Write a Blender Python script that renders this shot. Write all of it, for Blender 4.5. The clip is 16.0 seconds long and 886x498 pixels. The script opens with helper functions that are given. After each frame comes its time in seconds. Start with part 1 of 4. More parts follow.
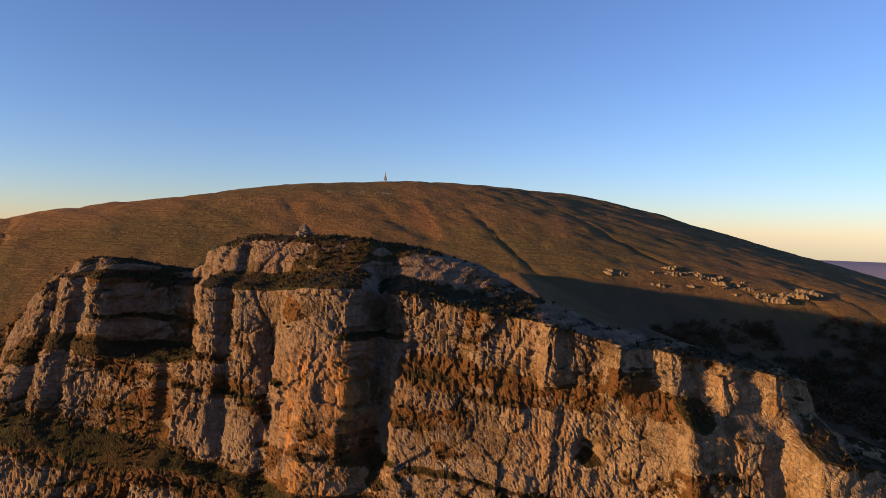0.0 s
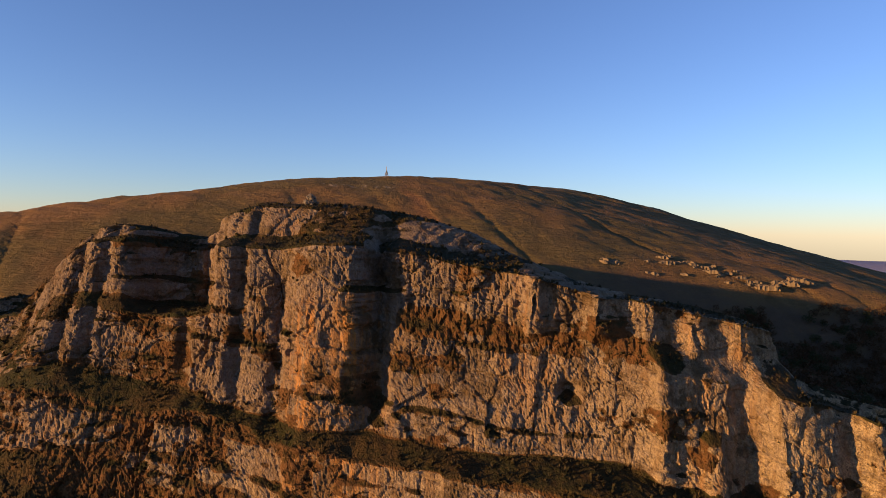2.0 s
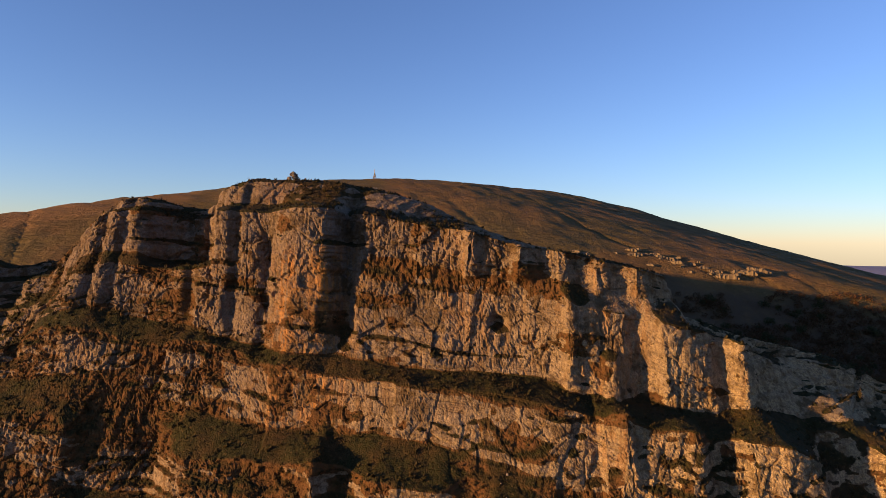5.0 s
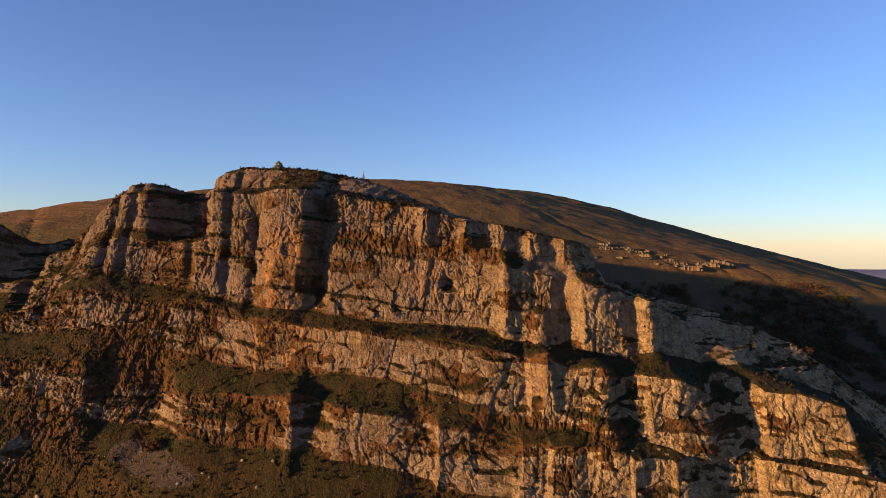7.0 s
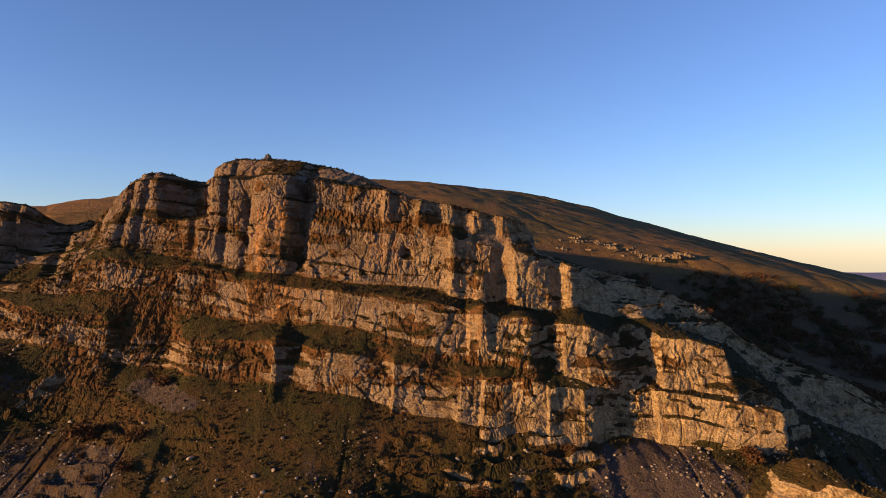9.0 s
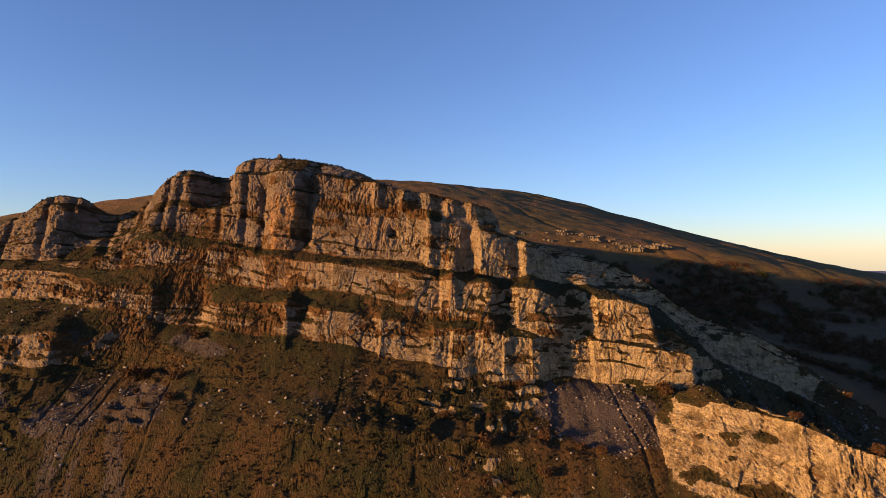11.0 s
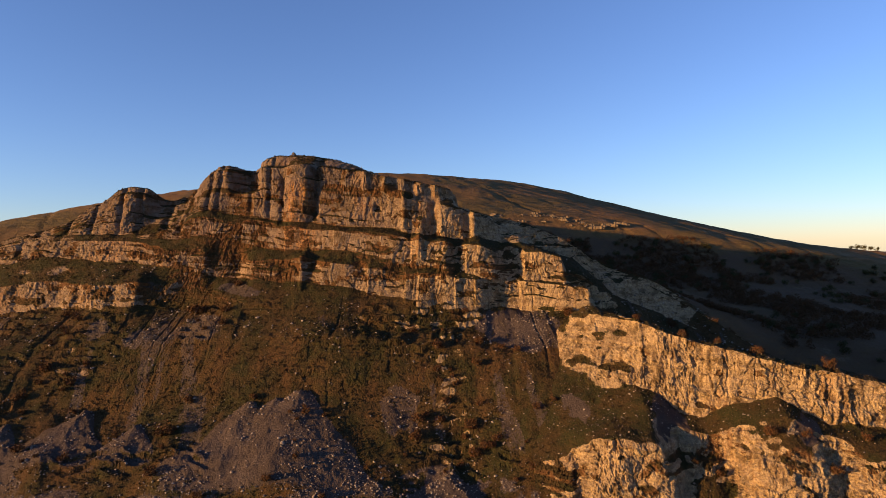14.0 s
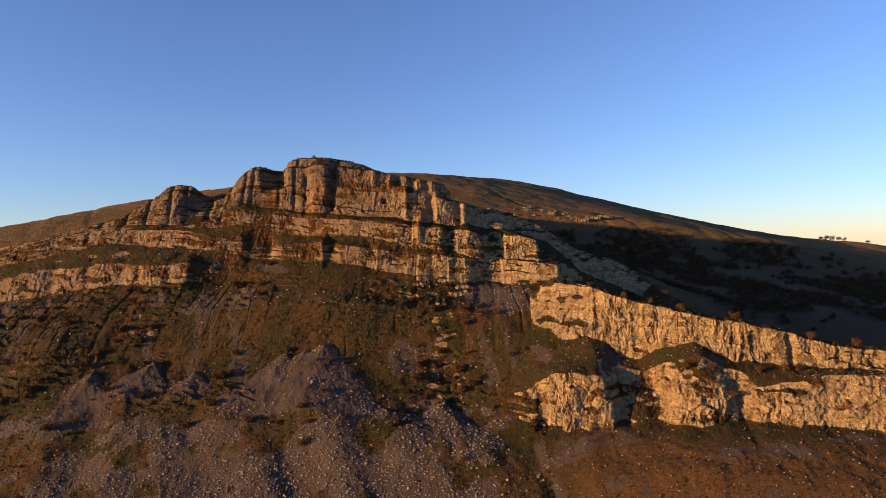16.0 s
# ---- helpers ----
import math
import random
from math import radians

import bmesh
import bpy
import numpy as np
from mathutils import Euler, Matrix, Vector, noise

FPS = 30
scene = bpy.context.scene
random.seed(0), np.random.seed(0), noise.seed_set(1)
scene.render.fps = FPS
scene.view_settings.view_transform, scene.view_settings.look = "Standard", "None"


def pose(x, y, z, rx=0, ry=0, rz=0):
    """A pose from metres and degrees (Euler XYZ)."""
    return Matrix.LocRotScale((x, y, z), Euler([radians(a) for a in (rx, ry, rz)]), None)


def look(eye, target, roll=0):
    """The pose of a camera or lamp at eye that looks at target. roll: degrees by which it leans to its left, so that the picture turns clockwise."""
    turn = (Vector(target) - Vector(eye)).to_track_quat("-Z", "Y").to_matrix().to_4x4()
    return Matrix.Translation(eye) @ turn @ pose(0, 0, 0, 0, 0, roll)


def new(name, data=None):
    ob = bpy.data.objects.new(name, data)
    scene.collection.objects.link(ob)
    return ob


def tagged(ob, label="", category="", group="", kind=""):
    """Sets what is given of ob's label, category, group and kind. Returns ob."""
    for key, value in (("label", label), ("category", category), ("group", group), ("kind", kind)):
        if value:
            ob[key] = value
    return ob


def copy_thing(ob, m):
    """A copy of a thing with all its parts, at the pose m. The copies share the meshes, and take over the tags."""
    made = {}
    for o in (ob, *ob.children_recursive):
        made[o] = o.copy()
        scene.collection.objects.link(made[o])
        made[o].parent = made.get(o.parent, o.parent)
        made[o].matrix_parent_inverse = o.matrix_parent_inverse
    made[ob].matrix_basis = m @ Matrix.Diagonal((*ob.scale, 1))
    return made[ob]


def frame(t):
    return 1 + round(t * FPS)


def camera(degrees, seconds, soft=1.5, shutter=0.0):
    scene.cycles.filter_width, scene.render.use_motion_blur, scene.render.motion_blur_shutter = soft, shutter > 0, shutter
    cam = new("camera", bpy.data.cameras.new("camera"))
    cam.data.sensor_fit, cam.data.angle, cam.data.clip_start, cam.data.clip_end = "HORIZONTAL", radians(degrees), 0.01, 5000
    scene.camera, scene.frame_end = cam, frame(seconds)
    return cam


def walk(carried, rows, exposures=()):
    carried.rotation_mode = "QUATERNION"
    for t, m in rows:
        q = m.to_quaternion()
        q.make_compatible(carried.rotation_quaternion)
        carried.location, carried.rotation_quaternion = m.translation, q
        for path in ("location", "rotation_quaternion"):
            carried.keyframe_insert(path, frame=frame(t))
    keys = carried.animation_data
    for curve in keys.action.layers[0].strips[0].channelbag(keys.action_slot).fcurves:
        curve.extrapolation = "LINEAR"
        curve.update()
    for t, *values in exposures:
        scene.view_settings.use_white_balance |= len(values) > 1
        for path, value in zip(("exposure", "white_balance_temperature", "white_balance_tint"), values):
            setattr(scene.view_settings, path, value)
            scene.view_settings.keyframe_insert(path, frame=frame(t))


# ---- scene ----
cam = camera(72.3, 16.0, soft=0.8)
METRES, EYE, TILT, LEAN, TURN = 300.0, 200.0, 0.0, 0.0, 1.0
ROWS = [
    (0.0, 0.0, 0.0, 0.0, 0.04, -1.92, -1.13),
    (0.5, 0.0003, -0.0051, -0.0057, -0.19, -1.85, -1.1),
    (1.0, 0.001, -0.0123, -0.0111, -0.01, -1.82, -1.09),
    (1.5, 0.0025, -0.0219, -0.0166, 0.17, -1.8, -1.01),
    (2.0, 0.0046, -0.0326, -0.022, 0.2, -1.77, -0.92),
    (2.5, 0.0076, -0.0448, -0.0275, 0.24, -1.67, -0.82),
    (3.0, 0.0113, -0.0573, -0.0326, 0.26, -1.56, -0.79),
    (3.5, 0.0163, -0.0715, -0.0383, 0.27, -1.36, -0.7),
    (4.0, 0.022, -0.0869, -0.0435, 0.05, -1.16, -0.64),
    (6.5, 0.0562, -0.1789, -0.072, -0.44, -0.36, -0.3),
    (7.0, 0.065, -0.2045, -0.0792, -0.59, -0.24, -0.31),
    (7.5, 0.074, -0.2311, -0.087, -0.67, -0.11, -0.3),
    (8.0, 0.083, -0.2577, -0.0941, -0.73, -0.02, -0.31),
    (8.5, 0.093, -0.2857, -0.1019, -0.76, 0.16, -0.27),
    (9.0, 0.103, -0.3141, -0.1092, -0.82, 0.27, -0.23),
    (11.5, 0.1496, -0.4937, -0.1456, 0.5, 0.58, 0.41),
    (12.0, 0.1596, -0.5359, -0.1539, 0.66, 0.55, 0.64),
    (12.5, 0.1723, -0.579, -0.1626, 0.86, 0.44, 0.82),
    (13.0, 0.1873, -0.6236, -0.1705, 1.33, 0.24, 1.13),
    (13.5, 0.1999, -0.6748, -0.1766, 1.96, 0.14, 1.34),
    (14.0, 0.2089, -0.7283, -0.1841, 1.33, 0.09, 1.34),
    (14.5, 0.2153, -0.7787, -0.1925, 1.1, 0.09, 1.45),
    (15.0, 0.2216, -0.8299, -0.1995, 0.85, 0.05, 1.57),
    (15.5, 0.2271, -0.8827, -0.2073, 1.38, 0.09, 1.65),
    (16.0, 0.2333, -0.9388, -0.2152, 1.88, 0.12, 1.72),
]
walk(cam, [(t, pose(0, 0, EYE, TILT, LEAN, TURN) @ pose(METRES * x, METRES * y, METRES * z, 90 + pitch, roll, yaw)) for t, x, y, z, yaw, pitch, roll in ROWS], exposures=[(0, 1.02, 6400, 36), (16, 1.12, 6400, 36)])

# ---- light ----
SUN_SIDE, SUN_UP = 64.5, 6.0  # degrees to the left of straight behind the first view, and above the horizon
world = bpy.data.worlds.new("evening_sky")
scene.world = world
world.use_nodes = True
wn = world.node_tree
sky = wn.nodes.new("ShaderNodeTexSky")
sky.sky_type = "NISHITA"
sky.sun_disc = False
sky.sun_elevation = radians(SUN_UP)
sky.sun_rotation = radians(180 + SUN_SIDE)
sky.altitude = 900
sky.air_density = 1.0
sky.dust_density = 0.1
sky.ozone_density = 3.3
wn.nodes["Background"].inputs["Strength"].default_value = 0.121
wn.links.new(sky.outputs[0], wn.nodes["Background"].inputs["Color"])

sun = new("sun", bpy.data.lights.new("sun", "SUN"))
sun.data.energy = 5.0
sun.data.angle = radians(1.0)
sun.data.color = (1.0, 0.612, 0.18)
sun.matrix_world = look((0, 0, 400), (math.sin(radians(SUN_SIDE)) * 100, math.cos(radians(SUN_SIDE)) * 100, 400 - 100 * math.tan(radians(SUN_UP))))


# ---- noise on arrays ----
def hashed(i, j, k, seed):
    n = (i.astype(np.int64) * 374761393 + j.astype(np.int64) * 668265263 + k.astype(np.int64) * 2147483647 + seed * 974634777) & 0xFFFFFFFF
    n = ((n ^ (n >> 13)) * 1274126177) & 0xFFFFFFFF
    n = ((n ^ (n >> 16)) * 2246822519) & 0xFFFFFFFF
    return ((n ^ (n >> 15)) & 0xFFFFFF) / float(0xFFFFFF)


def smooth_noise(x, y, z=None, seed=0):
    """Value noise, -1 to 1."""
    flat = z is None
    xi, yi = np.floor(x), np.floor(y)
    fx, fy = x - xi, y - yi
    fx, fy = fx * fx * fx * (fx * (fx * 6 - 15) + 10), fy * fy * fy * (fy * (fy * 6 - 15) + 10)
    if flat:
        zi = np.zeros_like(xi)
        a = hashed(xi, yi, zi, seed) * (1 - fx) + hashed(xi + 1, yi, zi, seed) * fx
        b = hashed(xi, yi + 1, zi, seed) * (1 - fx) + hashed(xi + 1, yi + 1, zi, seed) * fx
        return (a * (1 - fy) + b * fy) * 2 - 1
    zi = np.floor(z)
    fz = z - zi
    fz = fz * fz * (3 - 2 * fz)
    out = 0
    for dz, wz in ((0, 1 - fz), (1, fz)):
        a = hashed(xi, yi, zi + dz, seed) * (1 - fx) + hashed(xi + 1, yi, zi + dz, seed) * fx
        b = hashed(xi, yi + 1, zi + dz, seed) * (1 - fx) + hashed(xi + 1, yi + 1, zi + dz, seed) * fx
        out = out + wz * (a * (1 - fy) + b * fy)
    return out * 2 - 1


def fractal(x, y, z=None, octaves=4, seed=0, gain=0.5):
    total, size, norm = 0, 1.0, 0
    for o in range(octaves):
        f = 2.03 ** o
        total = total + size * smooth_noise(x * f + 7.3 * o, y * f - 3.1 * o, None if z is None else z * f + 1.7 * o, seed + o)
        norm += size
        size *= gain
    return total / norm


def blocks(x, y, seed=0):
    """Worley cells: a value for each cell with a tilt of its own, and the distance to the nearest joint."""
    xi, yi = np.floor(x), np.floor(y)
    best = np.full(x.shape, 9.0)
    second = np.full(x.shape, 9.0)
    value = np.zeros(x.shape)
    lean = np.zeros(x.shape)
    zero = np.zeros_like(xi)
    for a in (-1, 0, 1):
        for b in (-1, 0, 1):
            ci, cj = xi + a, yi + b
            across = ci + hashed(ci, cj, zero, seed) - x
            d = np.hypot(across, cj + hashed(ci, cj, zero, seed + 1) - y)
            near = d < best
            second = np.where(near, best, np.minimum(second, d))
            value = np.where(near, hashed(ci, cj, zero, seed + 2), value)
            lean = np.where(near, across * (2 * hashed(ci, cj, zero, seed + 3) - 1), lean)
            best = np.where(near, d, best)
    return value * 2 - 1 + 1.9 * lean, second - best


def step(a, b, v):
    t = np.clip((v - a) / (b - a), 0, 1)
    return t * t * (3 - 2 * t)


# ---- materials ----
class Nodes:
    def __init__(self, name):
        self.mat = bpy.data.materials.new(name)
        self.mat.use_nodes = True
        self.tree = self.mat.node_tree
        self.bsdf = self.tree.nodes["Principled BSDF"]
        self.pos = self.add("ShaderNodeNewGeometry").outputs["Position"]

    def add(self, kind, **values):
        n = self.tree.nodes.new(kind)
        for k, v in values.items():
            if k in n.inputs:
                self.put(n.inputs[k], v)
        return n

    def put(self, socket, v):
        if isinstance(v, bpy.types.NodeSocket):
            self.tree.links.new(v, socket)
        else:
            socket.default_value = v

    def scaled(self, sx, sy, sz):
        m = self.add("ShaderNodeMapping", Vector=self.pos)
        m.inputs["Scale"].default_value = (sx, sy, sz)
        return m.outputs[0]

    def noise(self, scale, detail=5.0, rough=0.55, vector=None):
        return self.add("ShaderNodeTexNoise", Vector=vector or self.pos, Scale=scale, Detail=detail, Roughness=rough).outputs["Fac"]

    def math(self, op, a, b=0.0):
        n = self.tree.nodes.new("ShaderNodeMath")
        n.operation = op
        self.put(n.inputs[0], a)
        self.put(n.inputs[1], b)
        return n.outputs[0]

    def ramp(self, v, lo, hi, a=0.0, b=1.0):
        n = self.tree.nodes.new("ShaderNodeMapRange")
        n.interpolation_type = "SMOOTHSTEP"
        for s, x in zip(("Value", "From Min", "From Max", "To Min", "To Max"), (v, lo, hi, a, b)):
            self.put(n.inputs[s], x)
        return n.outputs[0]

    def mix(self, fac, a, b):
        n = self.tree.nodes.new("ShaderNodeMix")
        n.data_type = "RGBA"
        self.put(n.inputs[0], fac)
        self.put(n.inputs[6], a if isinstance(a, bpy.types.NodeSocket) else (*a, 1))
        self.put(n.inputs[7], b if isinstance(b, bpy.types.NodeSocket) else (*b, 1))
        return n.outputs[2]

    def attr(self, name):
        n = self.tree.nodes.new("ShaderNodeAttribute")
        n.attribute_name = name
        return n.outputs["Fac"]

    def bump(self, height, strength, distance, normal=None):
        n = self.add("ShaderNodeBump", Height=height, Strength=strength, Distance=distance)
        if normal:
            self.put(n.inputs["Normal"], normal)
        return n.outputs[0]

    def done(self, colour, rough=0.9, normal=None, spec=0.2):
        self.put(self.bsdf.inputs["Base Color"], colour)
        self.put(self.bsdf.inputs["Roughness"], rough)
        self.bsdf.inputs["Specular IOR Level"].default_value = spec
        if normal:
            self.put(self.bsdf.inputs["Normal"], normal)
        return self.mat


def limestone_colour(n):
    """Grey limestone with ochre washes, dark beds, lichen and rust streaks."""
    wash = n.noise(0.07, 4, 0.6)
    grain = n.noise(2.3, 7, 0.72)
    streak = n.noise(1.0, 5, 0.65, n.scaled(0.6, 0.6, 0.06))
    beds = n.noise(1.0, 4, 0.6, n.scaled(0.05, 0.05, 0.75))
    grey = n.mix(n.ramp(wash, 0.35, 0.65), (0.245, 0.180, 0.132), (0.182, 0.139, 0.108))
    # yellower rock, with the east side's warmer, stronger sunlight put into its colour
    sunlit_gold = n.mix(n.ramp(wash, 0.35, 0.65), (0.52, 0.385, 0.20), (0.43, 0.32, 0.175))
    c = n.mix(n.attr("ochre"), grey, sunlit_gold)
    c = n.mix(n.ramp(beds, 0.45, 0.65, 0.0, 0.5), c, (0.16, 0.118, 0.082))
    c = n.mix(n.ramp(n.noise(0.33, 6, 0.7), 0.54, 0.66, 0.0, 0.5), c, (0.39, 0.295, 0.195))
    c = n.mix(n.ramp(grain, 0.46, 0.60, 0.0, 0.7), c, (0.125, 0.090, 0.062))
    c = n.mix(n.ramp(n.noise(6.0, 5, 0.75), 0.47, 0.60, 0.0, 0.55), c, (0.12, 0.085, 0.058))
    c = n.mix(n.ramp(streak, 0.48, 0.64, 0.0, 0.65), c, (0.15, 0.088, 0.042))
    c = n.mix(n.math("MULTIPLY", n.attr("rust"), n.ramp(n.noise(1.0, 5, 0.7, n.scaled(0.7, 0.7, 0.08)), 0.42, 0.60, 0.0, 0.8)), c, (0.36, 0.17, 0.05))
    c = n.mix(n.ramp(n.noise(0.45, 7, 0.76), 0.54, 0.64, 0.0, 0.5), c, (0.070, 0.046, 0.022))
    c = n.mix(n.ramp(n.noise(0.18, 7, 0.72), 0.51, 0.60, 0.0, 0.7), c, (0.075, 0.047, 0.021))
    return c


def make_ground():
    n = Nodes("rock_turf_scree")
    rock = limestone_colour(n)
    clump = n.noise(0.8, 6, 0.7)
    turf = n.mix(n.ramp(n.noise(0.11, 4, 0.6), 0.4, 0.62), (0.028, 0.027, 0.009), (0.050, 0.031, 0.012))
    turf = n.mix(n.ramp(clump, 0.42, 0.68, 0.0, 0.8), turf, (0.019, 0.018, 0.007))
    turf = n.mix(n.ramp(n.noise(1.7, 4, 0.65), 0.54, 0.66, 0.0, 0.75), turf, (0.074, 0.048, 0.020))
    turf = n.mix(n.math("MULTIPLY", n.attr("heath"), n.ramp(n.noise(0.9, 5, 0.7), 0.34, 0.58, 0.25, 0.9)), turf, (0.125, 0.060, 0.024))
    gravel = n.mix(n.ramp(n.noise(2.6, 4, 0.7), 0.35, 0.65), (0.055, 0.041, 0.034), (0.093, 0.072, 0.060))
    gravel = n.mix(n.ramp(n.noise(0.07, 3, 0.6), 0.4, 0.6, 0.0, 0.5), gravel, (0.048, 0.035, 0.027))
    edge = n.math("MULTIPLY", n.math("SUBTRACT", n.noise(0.8, 8, 0.80), 0.5), 1.45)
    g = n.ramp(n.math("ADD", n.attr("turf"), edge), 0.42, 0.58)
    s = n.ramp(n.math("ADD", n.attr("scree"), edge), 0.42, 0.58)
    c = n.mix(s, n.mix(g, rock, turf), gravel)
    cracks = n.add("ShaderNodeTexVoronoi", Vector=n.scaled(1.15, 1.15, 0.5), Scale=1.0)
    cracks.feature = "DISTANCE_TO_EDGE"
    seam = n.ramp(cracks.outputs["Distance"], 0.0, 0.10)
    h = n.math("ADD", n.math("MULTIPLY", n.noise(1.6, 8, 0.74), 1.0), n.math("MULTIPLY", n.noise(1.0, 5, 0.65, n.scaled(1.5, 1.5, 0.28)), 0.55))
    h = n.math("ADD", h, n.math("MULTIPLY", n.noise(1.0, 4, 0.6, n.scaled(0.35, 0.35, 1.9)), 0.5))
    h = n.math("ADD", h, n.math("MULTIPLY", seam, 0.25))
    return n.done(c, 0.93, n.bump(h, 1.0, 0.55), 0.12)


def make_hill():
    n = Nodes("hill_grass")
    c = n.mix(n.ramp(n.noise(0.012, 4, 0.55), 0.38, 0.62), (0.165, 0.092, 0.036), (0.105, 0.076, 0.029))
    c = n.mix(n.ramp(n.noise(0.05, 6, 0.65), 0.45, 0.7, 0.0, 0.7), c, (0.075, 0.055, 0.022))
    c = n.mix(n.ramp(n.noise(0.3, 5, 0.7), 0.5, 0.7, 0.0, 0.5), c, (0.20, 0.13, 0.055))
    c = n.mix(n.math("MULTIPLY", n.attr("bare"), n.ramp(n.noise(0.4, 5, 0.7), 0.4, 0.6)), c, (0.33, 0.27, 0.19))
    c = n.mix(n.attr("path"), c, (0.27, 0.12, 0.045))
    c = n.mix(n.math("MULTIPLY", n.attr("wood"), n.ramp(n.noise(0.12, 6, 0.7), 0.30, 0.55, 0.6, 1.0)), c, (0.095, 0.060, 0.035))
    # distance haze, put into the colour of the far ground
    c = n.mix(n.attr("haze_tint"), c, (0.20, 0.20, 0.27))
    h = n.math("ADD", n.noise(0.25, 7, 0.7), n.math("MULTIPLY", n.noise(1.0, 5, 0.65, n.scaled(0.035, 0.09, 0.45)), 0.9))
    return n.done(c, 0.95, n.bump(h, 1.0, 2.2), 0.1)


def make_stone():
    n = Nodes("loose_limestone")
    r = n.add("ShaderNodeObjectInfo").outputs["Random"]
    i = n.add("ShaderNodeNewGeometry").outputs["Random Per Island"]
    c = n.mix(n.math("FRACT", n.math("ADD", r, i)), (0.115, 0.093, 0.076), (0.29, 0.24, 0.19))
    c = n.mix(n.ramp(n.noise(2.5, 5, 0.65), 0.5, 0.68, 0.0, 0.6), c, (0.16, 0.13, 0.10))
    return n.done(c, 0.9, n.bump(n.noise(5, 6, 0.7), 0.6, 0.12))


def make_leaf(name, a, b):
    n = Nodes(name)
    i = n.add("ShaderNodeNewGeometry").outputs["Random Per Island"]
    c = n.mix(i, a, b)
    c = n.mix(n.ramp(n.noise(1.2, 3, 0.6), 0.45, 0.65, 0.0, 0.5), c, a)
    return n.done(c, 0.8, None, 0.15)


def make_plain(name, a, b, scale, rough=0.85, metal=0.0):
    n = Nodes(name)
    c = n.mix(n.noise(scale, 5, 0.6), a, b)
    n.bsdf.inputs["Metallic"].default_value = metal
    return n.done(c, rough, n.bump(n.noise(scale * 3, 4, 0.6), 0.3, 0.05))


GROUND = make_ground()
CRAG = make_plain("weathered_grey_rock", (0.075, 0.062, 0.048), (0.19, 0.155, 0.115), 1.2)
HILL = make_hill()
OUTCROP = make_plain("pale_outcrop_rock", (0.065, 0.047, 0.028), (0.20, 0.148, 0.09), 0.9)
STONE = make_stone()
TUFT = make_leaf("dry_grass_tufts", (0.062, 0.042, 0.016), (0.022, 0.022, 0.008))
AUTUMN = make_leaf("autumn_leaves", (0.085, 0.034, 0.012), (0.045, 0.03, 0.011))
GREEN = make_leaf("olive_leaves", (0.052, 0.046, 0.014), (0.026, 0.028, 0.009))
BARK = make_plain("grey_bark", (0.06, 0.045, 0.035), (0.11, 0.09, 0.07), 6)
STEEL = make_plain("weathered_steel", (0.10, 0.09, 0.085), (0.16, 0.14, 0.13), 4, 0.5, 0.6)


# ---- mesh helpers ----
def grid_object(name, P, rows, attrs, material, flat=False):
    """One mesh from the rows [a, b] of a grid of places, with its point attributes."""
    a, b = rows
    Q = P[a:b + 1]
    nv, nu = Q.shape[:2]
    me = bpy.data.meshes.new(name)
    idx = np.arange(nv * nu, dtype=np.int32).reshape(nv, nu)
    quads = np.stack([idx[:-1, :-1], idx[1:, :-1], idx[1:, 1:], idx[:-1, 1:]], -1).reshape(-1, 4)
    me.vertices.add(nv * nu)
    me.vertices.foreach_set("co", Q.astype(np.float32).ravel())
    me.loops.add(quads.size)
    me.loops.foreach_set("vertex_index", quads.ravel())
    me.polygons.add(len(quads))
    me.polygons.foreach_set("loop_start", np.arange(0, quads.size, 4, dtype=np.int32))
    me.polygons.foreach_set("use_smooth", np.full(len(quads), not flat))
    me.update(calc_edges=True)
    for key, v in attrs.items():
        at = me.attributes.new(key, "FLOAT", "POINT")
        at.data.foreach_set("value", v[a:b + 1].astype(np.float32).ravel())
    me.materials.append(material)
    return new(name, me)


def triangles_object(name, V, F, material, flat=True):
    me = bpy.data.meshes.new(name)
    me.vertices.add(len(V))
    me.vertices.foreach_set("co", V.astype(np.float32).ravel())
    me.loops.add(F.size)
    me.loops.foreach_set("vertex_index", F.astype(np.int32).ravel())
    me.polygons.add(len(F))
    me.polygons.foreach_set("loop_start", np.arange(0, F.size, F.shape[1], dtype=np.int32))
    me.polygons.foreach_set("use_smooth", np.full(len(F), not flat))
    me.update(calc_edges=True)
    me.materials.append(material)
    return new(name, me)


def part(name, bm, material, parent, label=""):
    me = bpy.data.meshes.new(name)
    bm.to_mesh(me)
    bm.free()
    me.materials.append(material)
    ob = new(name, me)
    ob.parent = parent
    return tagged(ob, label)


def normals_of(P):
    du = np.gradient(P, axis=1)
    dv = np.gradient(P, axis=0)
    n = np.cross(dv, du)
    return n / (np.linalg.norm(n, axis=2, keepdims=True) + 1e-9)


def soften(a, sigma, axis):
    """A blur along one axis, sigma in cells."""
    r = int(sigma * 3) + 1
    k = np.exp(-0.5 * (np.arange(-r, r + 1) / sigma) ** 2)
    k /= k.sum()
    pad = [(0, 0)] * a.ndim
    pad[axis] = (r, r)
    b = np.pad(a, pad, mode="edge")
    out = np.zeros_like(a)
    for i, w in enumerate(k):
        s = [slice(None)] * a.ndim
        s[axis] = slice(i, i + a.shape[axis])
        out += w * b[tuple(s)]
    return out


